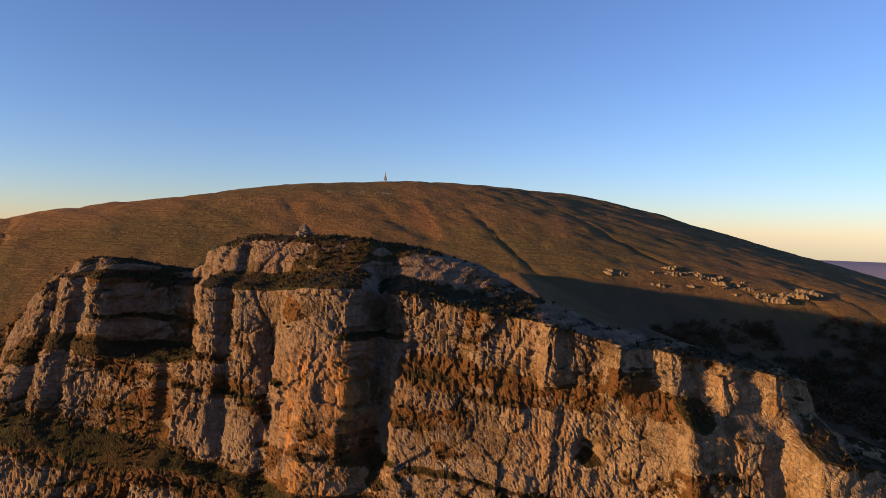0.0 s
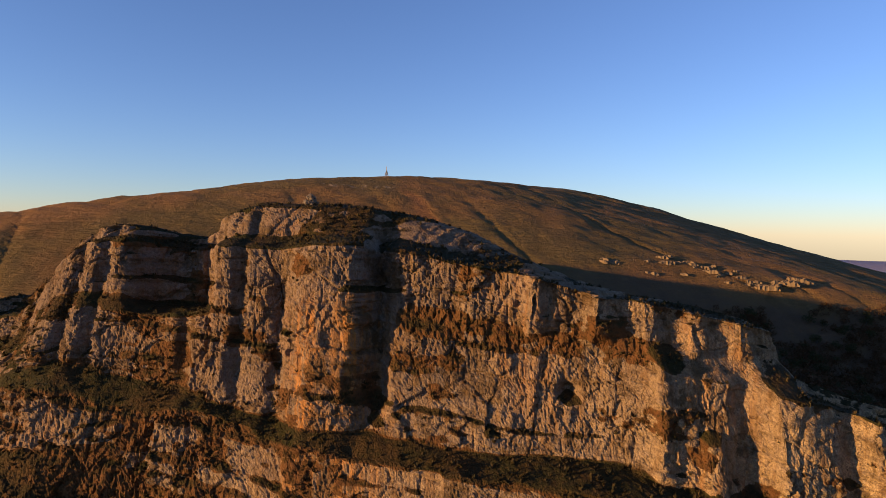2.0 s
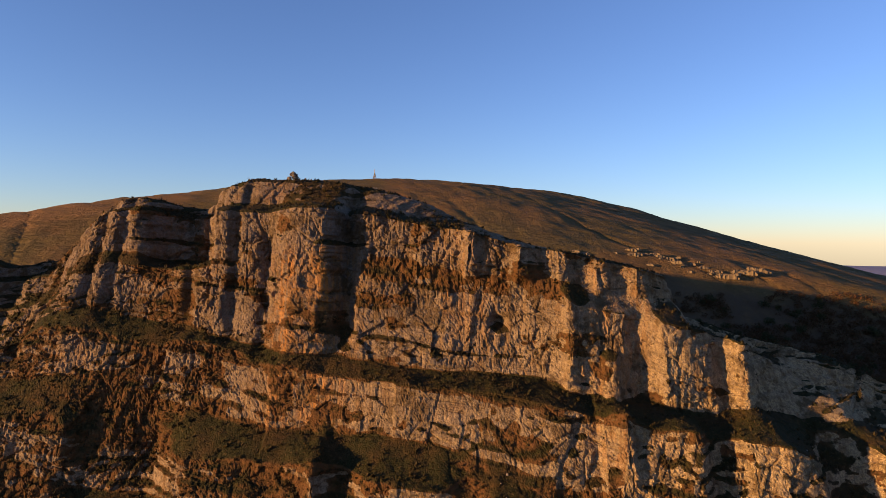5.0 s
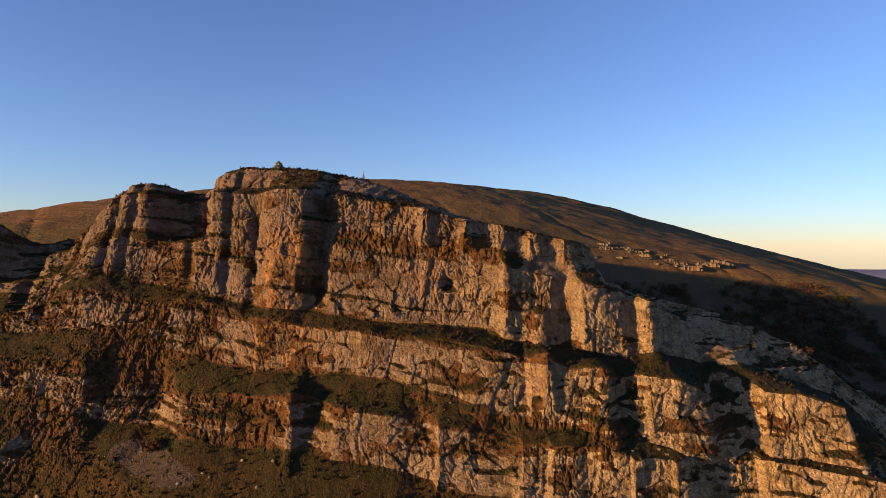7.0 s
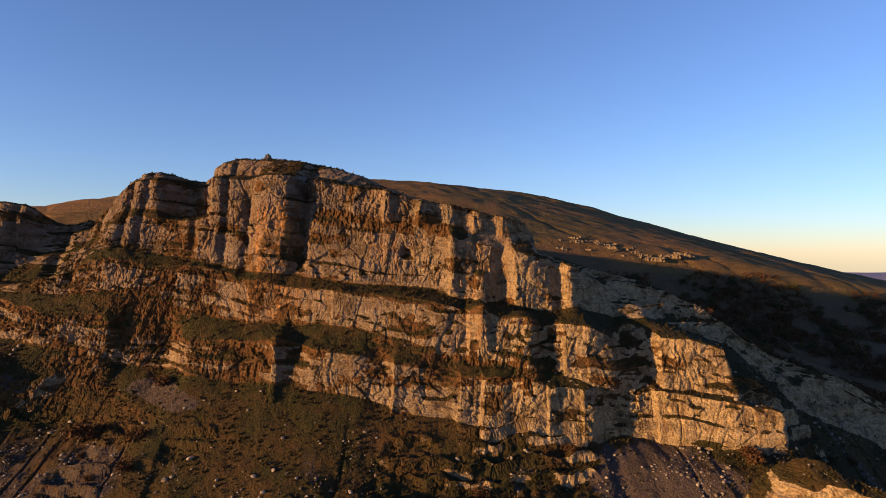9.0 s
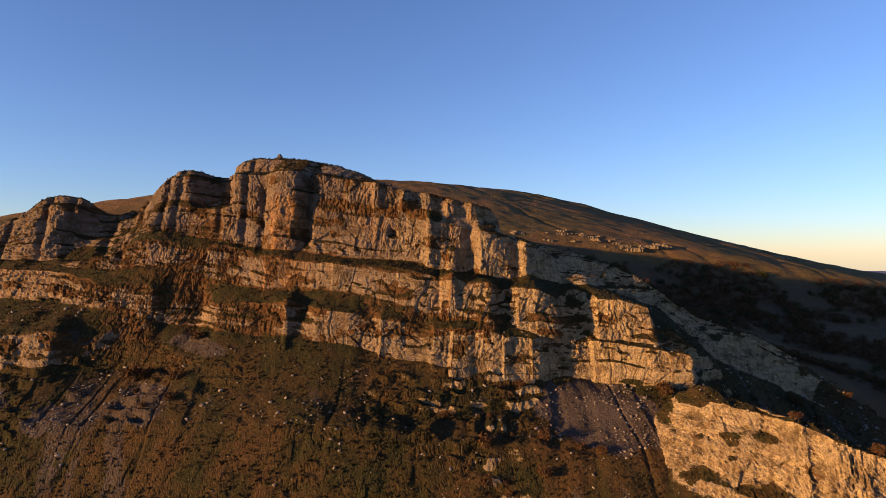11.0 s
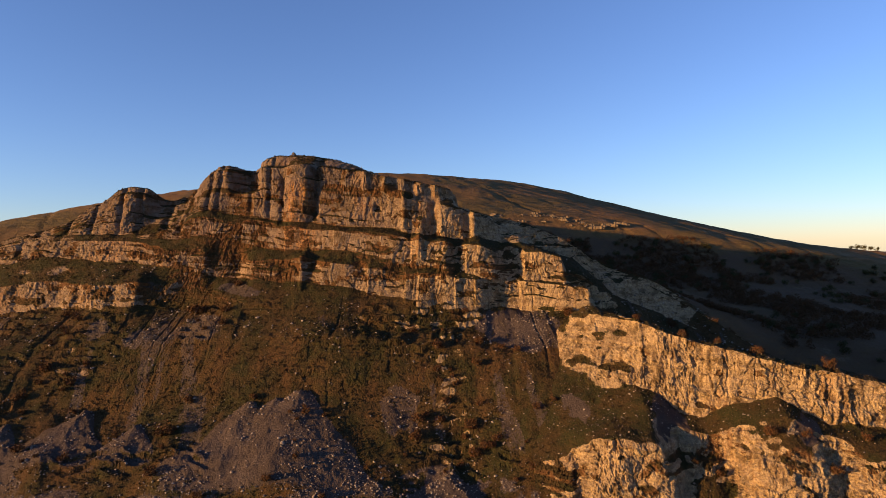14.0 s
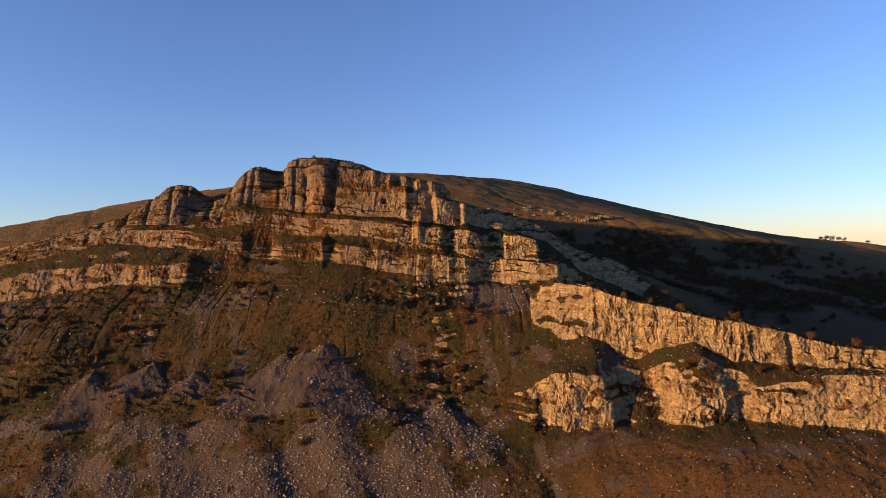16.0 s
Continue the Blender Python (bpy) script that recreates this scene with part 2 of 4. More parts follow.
# ---- the hill, the valley behind the ridge, the low ground ----
def hill_height(x, y):
    dx = x + 1.42
    dy = y - 546.7 - 0.51 * dx
    s = 1 / (1 + np.exp(-np.clip(dx / 120, -40, 40)))
    k = 98.0 * (1 - s) + 27.7 * s
    a = 297.1 * (1 - s) + 124.2 * s
    z = 240.7 - k * (np.sqrt(1 + (dx / a) ** 2 + (dy / 120.1) ** 2) - 1)
    z = z - 24 * step(40, 200, x) * step(372, 300, y) * step(560, 440, x)
    rib = 175.5 - 0.38 * np.maximum(x - 34, 0) - 0.22 * np.maximum(34 - x, 0) - 30 * step(150, 120, y) + 2.5 * smooth_noise(x / 25, y / 25, seed=7)
    z = np.where(y < 460, 0.5 * (z + rib + np.sqrt((z - rib) ** 2 + 9)), z)
    z = z - 4 * np.exp(-((x - 450) / 90) ** 2 - ((y - 600) / 90) ** 2)
    z = z + 13 * np.exp(-((x - 575) / 75) ** 2 - ((y - 492) / 80) ** 2)
    z = z + 5 * np.exp(-((x - 190) / 130) ** 2 - ((y - 650) / 60) ** 2)
    z = z + 4 * np.exp(-((x - 185) / 95) ** 2 - ((y - 577) / 26) ** 2)
    return z


def ground_height(x, y):
    far = step(900, 3500, np.hypot(x, y - 400))
    z = np.maximum(hill_height(x, y), -40 + 0 * x)
    front = step(170, 60, y)
    # unseen rounded foothill, added in the west to shade the foot of the scree
    across, along = ((x + 470) * 0.9 + (y + 250) * 0.43) / 120, ((y + 250) * 0.9 - (x + 470) * 0.43) / 380
    shade_foothill = np.exp(-across ** 2 - along ** 2)
    low = -22 + shade_foothill * (114 + 30 * fractal(x / 75, y / 75, octaves=3, seed=6)) + 5 * fractal(x / 160, y / 160, octaves=3, seed=5)
    z = z * (1 - front) + np.where(shade_foothill > 0.03, low, np.minimum(z, low)) * front
    ranges = 100 * step(2300, 3300, np.hypot(x, y - 300)) * step(-200, 400, y)
    return z * (1 - far) + (-38 + 14 * fractal(x / 900, y / 900, octaves=3, seed=9) + ranges) * far


def build_ground():
    def spread(lo, hi, a, b, fine, n):
        core = np.arange(a, b, fine)
        left = a - (a - lo) * np.linspace(1, 0, n, endpoint=False) ** 2.2
        right = b + (hi - b) * np.linspace(0, 1, n) ** 2.5
        return np.concatenate([left, core, right])
    xs = spread(-3400, 3400, -420, 720, 3.0, 60)
    ys = spread(-3000, 3600, 120, 760, 3.0, 50)
    X, Y = np.meshgrid(xs, ys)
    Z = ground_height(X, Y)
    near = step(1500, 700, np.hypot(X - 60, Y - 400)) * step(60, 150, Y)
    gully = np.abs(smooth_noise((X + 0.5 * Y) / 34, Y / 150, seed=21))
    Z = Z + near * (1.7 * fractal(X / 60, Y / 60, octaves=4, seed=11) - 1.3 * step(0.22, 0.0, gully) * step(235, 190, Z) + 1.1 * fractal(X / 13, Y / 8, octaves=4, seed=15, gain=0.6))
    top = step(-105, -85, X) * step(-38, -52, X) * step(4, 1.5, np.abs(Y - 452 - 0.2 * X)) * step(0.0, 0.5, smooth_noise(X / 3, Y / 3, seed=35))
    bare = 0.8 * top
    for cx, cy, r in ((305, 193, 9), (378, 266, 11), (262, 232, 7), (335, 232, 8), (285, 160, 7), (240, 190, 5), (410, 240, 8), (350, 300, 6)):
        bare = np.maximum(bare, 0.75 * step(1.3, 0.6, ((X - cx) / (1.5 * r)) ** 2 + ((Y - cy) / r) ** 2 + 0.8 * fractal(X / 6, Y / 6, octaves=3, seed=39)))
    path = step(9, 2, np.abs(X + 32 + 0.35 * (Y - 430) + 3 * smooth_noise(Y / 20, X * 0, seed=37))) * step(370, 390, Y) * step(450, 425, Y) * 0.55
    wood = step(45, 80, X) * step(520, 450, X) * step(352, 335, Y + 12 * fractal(X / 40, Y / 40, octaves=3, seed=45)) * (0.75 + 0.25 * step(-0.4, 0.1, fractal(X / 38, Y / 30, octaves=4, seed=47)))
    # how much painted haze the ground takes with distance
    haze_tint = step(900, 2400, np.hypot(X, Y - 300))
    P = np.stack([X, Y, Z], -1)
    ob = grid_object("ground", P[::-1], (0, len(ys) - 1), {"bare": bare[::-1], "path": path[::-1], "wood": wood[::-1], "haze_tint": haze_tint[::-1]}, HILL)
    return tagged(ob, "brown autumn grass on a broad rounded hill and dark valley", "hill", kind="structure")


build_ground()


# ---- the escarpment: lines along its brows and feet, back to front, as (x, y, z) ----
BACK = ((-300, 175, 120), (-100, 178, 130), (0, 172, 140), (100, 165, 115), (170, 150, 85), (260, 140, 60))
CREST = ((-300, 135, 140), (-222, 118, 150), (-187, 115, 158), (-160, 113, 163), (-147, 112, 170), (-133, 112, 177), (-126, 112, 182), (-119, 112, 184), (-109, 112, 183), (-105, 122, 176),
         (-90, 121, 178), (-76, 113, 189), (-69, 110, 193), (-64, 110, 194), (-60, 114, 193), (-57, 118, 192), (-50, 118, 191), (-44, 112, 196), (-37, 110, 198.3), (-28, 112, 198.6), (-18, 116, 198),
         (-5, 119, 196), (5, 121, 193), (11, 118, 190))
CREST_EAST = ((19, 110, 186.5), (28, 108, 183.5), (40, 107, 181), (48, 107, 179.5), (57, 107, 177.5), (59.5, 107, 175.5), (61.5, 106, 168), (70, 105, 165), (81, 105, 162), (100, 107, 157), (114, 107, 151), (121, 106, 146.5),
              (139, 105, 134), (160, 104, 127), (171, 106, 122), (181, 104, 115), (200, 95, 98), (260, 70, 60))
UPPER_BROW = ((-300, 130, 136), (-187, 111, 154), (-147, 108, 167), (-126, 108, 178), (-119, 107, 180), (-109, 108, 179), (-105, 116, 172), (-90, 115, 174), (-76, 108, 185), (-71, 105, 190), (-61, 104, 191),
              (-58, 110, 190), (-53, 113, 189), (-45, 107, 189), (-40.5, 97, 190), (-38, 96, 190), (-28.5, 97, 190), (-26, 94.5, 190.5), (-22, 93.5, 191), (-15.5, 93.4, 191), (-14.2, 94.5, 190.5), (-12.5, 98.5, 189), (-9, 96, 190))
UPPER_BROW_EAST = ((4, 94, 187.5), (15, 92, 186), (25, 92.5, 183), (33, 93.2, 182), (43, 94.2, 180), (52, 95.6, 178), (58, 97.5, 176.5), (60.5, 103, 174), (62.5, 104, 166), (81, 102, 159), (100, 103, 155), (121, 103, 144), (140, 102, 131), (160, 101, 124), (181, 100, 112), (260, 64, 57))
UPPER_FOOT = ((-300, 127, 132), (-187, 109, 148), (-147, 105, 163), (-119, 104.5, 171), (-105, 112, 166), (-90, 111, 168), (-76, 104, 179), (-69, 102, 181), (-60, 102, 181), (-57, 108, 178), (-51, 109, 178), (-45, 106, 178),
              (-40, 96.5, 181), (-37, 95, 181), (-28, 96, 181), (-25, 93, 181), (-22, 92, 181), (-15.5, 92.2, 181), (-14.2, 93, 181), (-12.5, 96.5, 180), (-9, 95, 181), (5, 93, 179), (15, 92, 177), (25, 91.6, 176.5), (33, 92, 175.8), (43, 93.2, 174), (52, 94.8, 172), (60, 99, 171.3))
MAIN_BROW = ((-300, 126, 131), (-187, 108, 147), (-147, 104, 162), (-119, 104, 169), (-105, 110, 165), (-90, 109, 167), (-74, 100, 176), (-68, 99, 178), (-59, 99, 178), (-53, 100, 177), (-43, 97, 178), (-39, 96, 178), (-26.5, 94, 177),
             (-24, 92.3, 178), (-15, 91.4, 178), (-14, 92.5, 177.5), (-12.5, 95.5, 176), (-9, 93, 176), (5, 92, 175))
MAIN_BROW_EAST = ((15, 92, 174), (25, 92.3, 173), (32.5, 90.2, 172), (34.5, 87.8, 172.5), (36.5, 88.2, 171), (41, 88.6, 170), (47, 89.2, 169), (50.5, 91, 168.5), (53, 88, 168), (57, 88.5, 167), (64.5, 90.5, 165.5), (66.5, 92.5, 164.5), (68, 91, 164.2), (70, 88, 163.5), (72, 89.5, 163), (75, 94.5, 161), (80, 97, 158.5), (88, 99, 154), (102, 100, 151), (121, 99, 142), (140, 96, 126), (181, 96, 107), (260, 58, 55))
MAIN_FOOT = ((-300, 120, 128), (-187, 103, 143), (-147, 101, 158), (-119, 101, 157), (-105, 103, 157), (-90, 104, 158), (-82, 98, 165), (-74, 96, 168), (-68, 96, 168), (-58, 97, 166), (-49, 96, 164), (-38, 93, 163), (-27, 90, 161),
             (-23, 88.4, 161), (-12, 88.6, 160), (0, 87, 158), (15, 87.5, 157), (29, 87.5, 156))
MAIN_FOOT_EAST = ((34.5, 84.8, 154), (43, 84.6, 152), (50, 86, 151.5), (54, 83.5, 151), (64, 84, 149), (67, 87, 150), (69.5, 84, 151), (72, 85.5, 151), (76, 89, 149.5), (84, 90, 148), (92, 89, 148), (99, 92, 146), (121, 93, 138), (140, 90, 120), (181, 91, 102), (260, 52, 53))
THIRD_BROW = ((-300, 115, 126), (-158, 100, 158), (-136, 98, 157), (-119, 98, 156.5), (-100, 96, 157), (-86, 94, 160), (-78, 94, 164), (-70, 92, 165), (-57, 93, 162), (-50, 92, 161), (-47, 91, 163), (-34, 89, 161), (-26, 87, 159),
              (-22, 85.6, 158), (-11, 84.5, 157), (0, 82.5, 156), (15, 81, 155), (24, 80, 154))
THIRD_BROW_EAST = ((35, 79, 152), (39, 79, 150.5), (42, 79, 152), (43, 78, 153), (46, 78, 150), (57, 75.5, 149), (59.5, 78.5, 147), (63, 79, 147), (65.5, 77.5, 147.5), (73, 76, 147), (79.5, 77.5, 143.5), (83, 83, 141), (90, 85, 141), (94, 82, 143), (102, 79.5, 143), (112, 77, 140), (114, 79, 133), (122, 80, 131), (140, 83, 115), (181, 84, 97), (260, 46, 51))
THIRD_FOOT = ((-300, 110, 124), (-158, 98, 155), (-136, 96, 155), (-119, 96, 155.5), (-100, 94, 154), (-86, 92, 153), (-70, 90, 155), (-56, 90, 153), (-49, 88, 150), (-36, 86, 148), (-23, 83.5, 146), (-11, 82, 146), (1, 80, 146),
              (9, 78, 145), (22, 75, 142), (34, 73, 138), (44, 71.5, 136), (56, 70, 138), (59, 73, 138), (64, 73, 135))
THIRD_FOOT_EAST = ((79, 72, 133), (83, 76, 133), (89, 78.5, 132), (91.5, 78, 129.5), (98, 77.5, 129), (113, 72.5, 128), (121, 80, 124), (140, 76, 110), (181, 77, 92), (260, 40, 49))
FOURTH_BROW = ((-300, 105, 122), (-222, 98, 146), (-158, 96, 155), (-136, 94, 154), (-119, 93, 153.5), (-101, 91, 152), (-87, 87, 148), (-67, 84, 147), (-63, 86, 144), (-50, 88, 142), (-43, 81, 142), (-40, 80, 142), (-30, 78, 142), (-21, 77, 141), (-14, 74, 144),
               (-9, 76, 141), (-3, 73, 141), (9, 72, 139), (15, 73, 137), (19, 71, 137), (26, 71, 136), (34, 70, 133))
FOURTH_BROW_EAST = ((46, 68, 134), (57, 68, 133), (73, 70, 129), (81, 74, 128), (88, 76, 127.5), (90, 76.5, 128.5), (92, 75.5, 129), (110, 70.5, 127), (122.5, 67, 125), (125, 72, 118), (140, 70, 106), (181, 66, 86), (260, 33, 47))
FOURTH_FOOT = ((-300, 100, 118), (-222, 92, 134), (-155, 93, 146), (-126, 91, 143), (-104, 88, 141), (-88, 84, 140), (-66, 81, 136), (-62, 83, 134), (-50, 84, 133), (-38, 75, 133), (-25, 73, 130), (-15, 72, 131), (-3, 71, 129), (10, 70, 128), (22, 68, 124),
               (57, 66, 120), (72, 68, 117), (82, 73, 117), (88, 73, 116), (91, 73, 115), (109, 67.5, 115), (124, 65, 114), (140, 64, 103))
FIFTH_BROW = ((-300, 92, 115), (-206, 82, 128), (-145, 82, 134), (-125, 76, 132), (-117, 72.5, 132), (-95, 71.5, 133), (-90, 75, 131), (-75, 78.5, 129), (-60, 77, 128), (-50, 70, 125), (-40, 66, 124), (0, 60, 120), (14, 58, 116), (40, 58, 114), (80, 62, 112), (123, 56, 112), (150, 40, 92), (260, 20, 45))
FIFTH_FOOT = ((-300, 86, 106), (-203, 78, 112), (-142, 78, 120), (-123, 73, 120), (-116, 69, 120), (-96, 68.5, 121), (-91, 71.5, 121), (-75, 74, 119), (-60, 72, 120), (-50, 66, 120), (-40, 62, 119), (0, 54, 115), (14, 52, 111), (40, 52, 109), (80, 54, 107), (123, 46, 107), (150, 32, 88), (260, 10, 43))
SLOPE = ((-300, 50, 92), (-144, 45, 106), (-100, 47, 106), (-50, 46, 108), (0, 44, 109), (14, 43, 109), (60, 42, 104), (96, 40, 100), (123, 30, 92), (260, 0, 40))
SCREE_TOP = ((-300, 28, 80), (-144, 28, 94), (-120, 27, 86), (-95, 27, 82), (-75, 27, 82), (-50, 26, 83), (-26, 26, 85.5), (0, 28, 87.5), (20, 26, 86), (40, 24, 82), (62, 20, 76), (96, 22, 88), (123, 8, 75), (260, -12, 38))
SCREE_MID = ((-300, 2, 60), (-130, 5, 71), (-90, 2, 67), (-12, -1, 70.5), (30, 0, 66), (62, 2, 62), (90, -4, 64), (123, -15, 58), (260, -40, 40))
SCREE_LOW = ((-300, -30, 40), (-84, -27, 46), (17, -33, 43), (63, -28, 45), (120, -40, 44), (160, -46, 50), (207, -56, 47), (260, -60, 40))
APRON = ((-300, -75, 18), (0, -75, 20), (120, -80, 22), (260, -95, 22))
SUNK = ((-300, -175, -35), (0, -175, -35), (260, -190, -35))

ALL_CREST, ALL_BROW = CREST + CREST_EAST, UPPER_BROW + UPPER_BROW_EAST


def between(a, b, f, g):
    """A line between two others: f of the way across, g of the way down; past the crag's east end both even out."""
    a, b = np.array(a), np.array(b)
    xs = np.union1d(a[:, 0], b[:, 0])
    out = []
    for x in xs:
        e = float(step(4, 14, np.array(x)))
        fy, fz = f * (1 - e) + 0.5 * (f + g) * e, g * (1 - e) + 0.5 * (f + g) * e
        ya, yb = np.interp(x, a[:, 0], a[:, 1]), np.interp(x, b[:, 0], b[:, 1])
        za, zb = np.interp(x, a[:, 0], a[:, 2]), np.interp(x, b[:, 0], b[:, 2])
        out.append((x, ya + (yb - ya) * fy, za + (zb - za) * fz))
    return tuple(out)


LINES = [(BACK, 18), (ALL_CREST, 10), (between(ALL_CREST, ALL_BROW, 0.30, 0.10), 22), (between(ALL_CREST, ALL_BROW, 0.55, 0.80), 10), (UPPER_BROW + UPPER_BROW_EAST, 46), (UPPER_FOOT + ((63, 103.5, 164), *UPPER_BROW_EAST[7:]), 10),
         (MAIN_BROW + MAIN_BROW_EAST, 62), (MAIN_FOOT + MAIN_FOOT_EAST, 18), (THIRD_BROW + THIRD_BROW_EAST, 50), (THIRD_FOOT + THIRD_FOOT_EAST, 26),
         (FOURTH_BROW + FOURTH_BROW_EAST, 50), (FOURTH_FOOT + ((177, 56, 81), (260, 25, 44)), 32), (FIFTH_BROW, 34), (FIFTH_FOOT, 30), (SLOPE, 50), (SCREE_TOP, 56), (SCREE_MID, 50), (SCREE_LOW, 36), (APRON, 20), (SUNK, 0)]


def weave(lines, xs, smooth_x):
    """A surface through the lines: at each x of xs, rows of places from line to line."""
    curves = []
    for pts, count in lines:
        a = np.array(pts, float)
        curves.append(np.stack([np.interp(xs, a[:, 0], a[:, 1]), np.interp(xs, a[:, 0], a[:, 2])], -1))
    rows, marks = [], [0]
    for (c, d), (_, count) in zip(zip(curves, curves[1:]), lines):
        for i in range(count):
            rows.append(c + (d - c) * (i / count))
        marks.append(marks[-1] + count)
    rows.append(curves[-1])
    C = soften(np.array(rows), smooth_x, 1)
    P = np.empty((len(rows), len(xs), 3))
    P[..., 0] = xs
    P[..., 1:] = C
    return P, marks


def crag(P, seed, amount=1.0, least=0.0, low=0.0):
    """Buttresses, ribs, beds, blocks and joints on the steep parts of a surface. Returns the places and how steep they are."""
    n = normals_of(P)
    steep = step(0.80, 0.45, n[..., 2])
    steep = soften(soften(np.maximum(steep, least), 1.5, 0), 1.5, 1)
    s = P[..., 0] - 0.7 * P[..., 1]
    z = P[..., 2] + 0.10 * P[..., 0]
    wob = 1.5 * smooth_noise(s / 7, z / 9, seed=seed + 40)
    butt = fractal((s + wob) / 13, z / 40, octaves=2, seed=seed)
    ribs = 1 - 2 * np.abs(smooth_noise((s + wob) / 4.2, z / 14, seed=seed + 1))
    clefts = step(0.09, 0.0, np.abs(smooth_noise((s + wob) / 8.5, z / 40, seed=seed + 2)))
    zb = z + 1.1 * smooth_noise(s / 16, z / 6, seed=seed + 31)
    beds = step(-0.1, 0.15, smooth_noise(zb / 2.1, s / 60, seed=seed + 3)) + 0.6 * step(-0.1, 0.1, smooth_noise(zb / 0.8, s / 25, seed=seed + 4)) - 0.8
    v1, e1 = blocks((s + wob) / 3.1, zb / 3.4, seed=seed + 5)
    v2, e2 = blocks((s + wob) / 1.3, zb / 1.1, seed=seed + 8)
    v3, e3 = blocks((s + 0.6 * wob) / 1.25, zb / 4.6, seed=seed + 15)
    v0, e0 = blocks((s + 1.6 * wob) / 6.3, (zb + 1.5 * smooth_noise(s / 5, z / 5, seed=seed + 33)) / 5.2, seed=seed + 25)
    fluted = step(-0.25, 0.45, smooth_noise(s / 15, z / 11, seed=seed + 35))
    broken = step(-0.3, 0.5, smooth_noise(s / 11, z / 9, seed=seed + 37))
    west = step(-50, -80, P[..., 0])
    fluted = np.maximum(fluted, 0.85 * west) * (1 - low * step(128, 116, P[..., 2]))
    fine = fractal(P[..., 0] / 1.2, P[..., 1] / 1.2, P[..., 2] / 1.7, octaves=2, seed=seed + 12)
    d = 0.75 * butt + (0.08 + 0.22 * fluted) * ribs - 0.40 * clefts + 0.34 * (1 - 0.55 * west) * beds + 0.28 * v0 - 0.25 * step(0.09, 0.0, e0) + (0.08 + 0.16 * broken) * v1 + 0.09 * v2
    d = d + (0.03 + 0.17 * fluted) * (v3 - 1.6 * step(0.20, 0.0, e3)) - (0.1 + 0.18 * broken) * step(0.12, 0.0, e1) - 0.09 * step(0.2, 0.0, e2) + 0.14 * fine
    soft = 0.9 * fractal(P[..., 0] / 7, P[..., 1] / 7, octaves=5, seed=seed + 20, gain=0.6)
    flat_n = n.copy()
    flat_n[..., 2] *= 0.5
    Q = P + flat_n * (amount * steep * d)[..., None]
    Q[..., 2] += (1 - steep) * soft
    return Q, steep


NEAR, FAR = 0.29, 0.70
XS = np.concatenate([np.arange(-300, -95, FAR), np.arange(-95, 130, NEAR), np.arange(130, 260, FAR)])
P, MARKS = weave(LINES, XS, 2.2)
X, Y, Z = P[..., 0], P[..., 1], P[..., 2]
# gullies that part the buttresses: x, half width, depth, top, bottom
for gx, gw, gd, zt, zb in ((-11.3, 1.9, 3.0, 191, 163), (49.5, 2.6, 1.3, 171, 150), (60.0, 1.8, 2.5, 150, 132), (86, 3.0, 2.5, 146, 130),
                           (-9, 3.0, 2.2, 143, 126), (14, 3.0, 2.4, 141, 122), (33, 3.4, 2.2, 139, 118), (-48, 4.5, 2.6, 160, 132), (38.5, 1.6, 1.8, 158, 136), (-29, 1.5, 1.8, 185, 160), (51, 2.5, 1.8, 136, 118), (-24, 2.5, 1.6, 143, 128), (-186, 4.0, 5, 136, 110), (-163, 3.0, 4, 138, 114), (-140, 4.0, 5, 138, 116), (-128, 2.0, 3, 136, 116), (-106, 2.5, 3, 137, 117), (-172, 1.8, 2.5, 166, 146), (-152, 1.8, 3, 176, 156), (-137, 1.6, 3, 182, 158), (-121.5, 1.6, 3, 188, 158), (-112, 1.5, 2.5, 188, 158), (-98, 2.0, 3, 180, 156), (-84, 1.8, 2.5, 184, 156), (-70.5, 1.5, 2.5, 196, 168), (-65, 1.3, 2.0, 196, 168), (-47, 1.4, 2.0, 198, 166), (-36, 1.3, 1.6, 198, 164)):
    P[..., 1] += gd * (0.35 if zt < 162 else 0.8) * np.exp(-((X - gx) / gw) ** 2) * step(zt + 3, zt - 3, Z) * step(zb - 3, zb + 3, Z)
# pillars and towers that stand out
for gx, gw, gd, zt, zb in ((-19.5, 4.5, 1.6, 193, 158), (43.2, 2.2, 2.6, 160, 140), (25.5, 2.5, 1.8, 187, 176), (14.5, 2.2, 1.3, 189, 176), (34.8, 1.1, 0.7, 174, 158), (-14, 1.4, 1.8, 146, 128),
                           (103, 8, 1.2, 146, 131), (71, 6, 1.0, 150, 134), (60, 4.5, 0.8, 169, 152), (34, 2.4, 1.6, 183, 175), (42.5, 2.4, 1.6, 182, 173), (51, 2.6, 1.6, 179, 171), (4.5, 2.2, 1.2, 189, 179), (50, 6, 0.9, 151, 137), (29, 5, 1.2, 153, 139), (104, 11, 1.5, 130, 115)):
    P[..., 1] -= 0.7 * gd * np.exp(-((X - gx) / gw) ** 4) * step(zt + 2, zt - 1, Z) * step(zb - 2, zb + 2, Z)
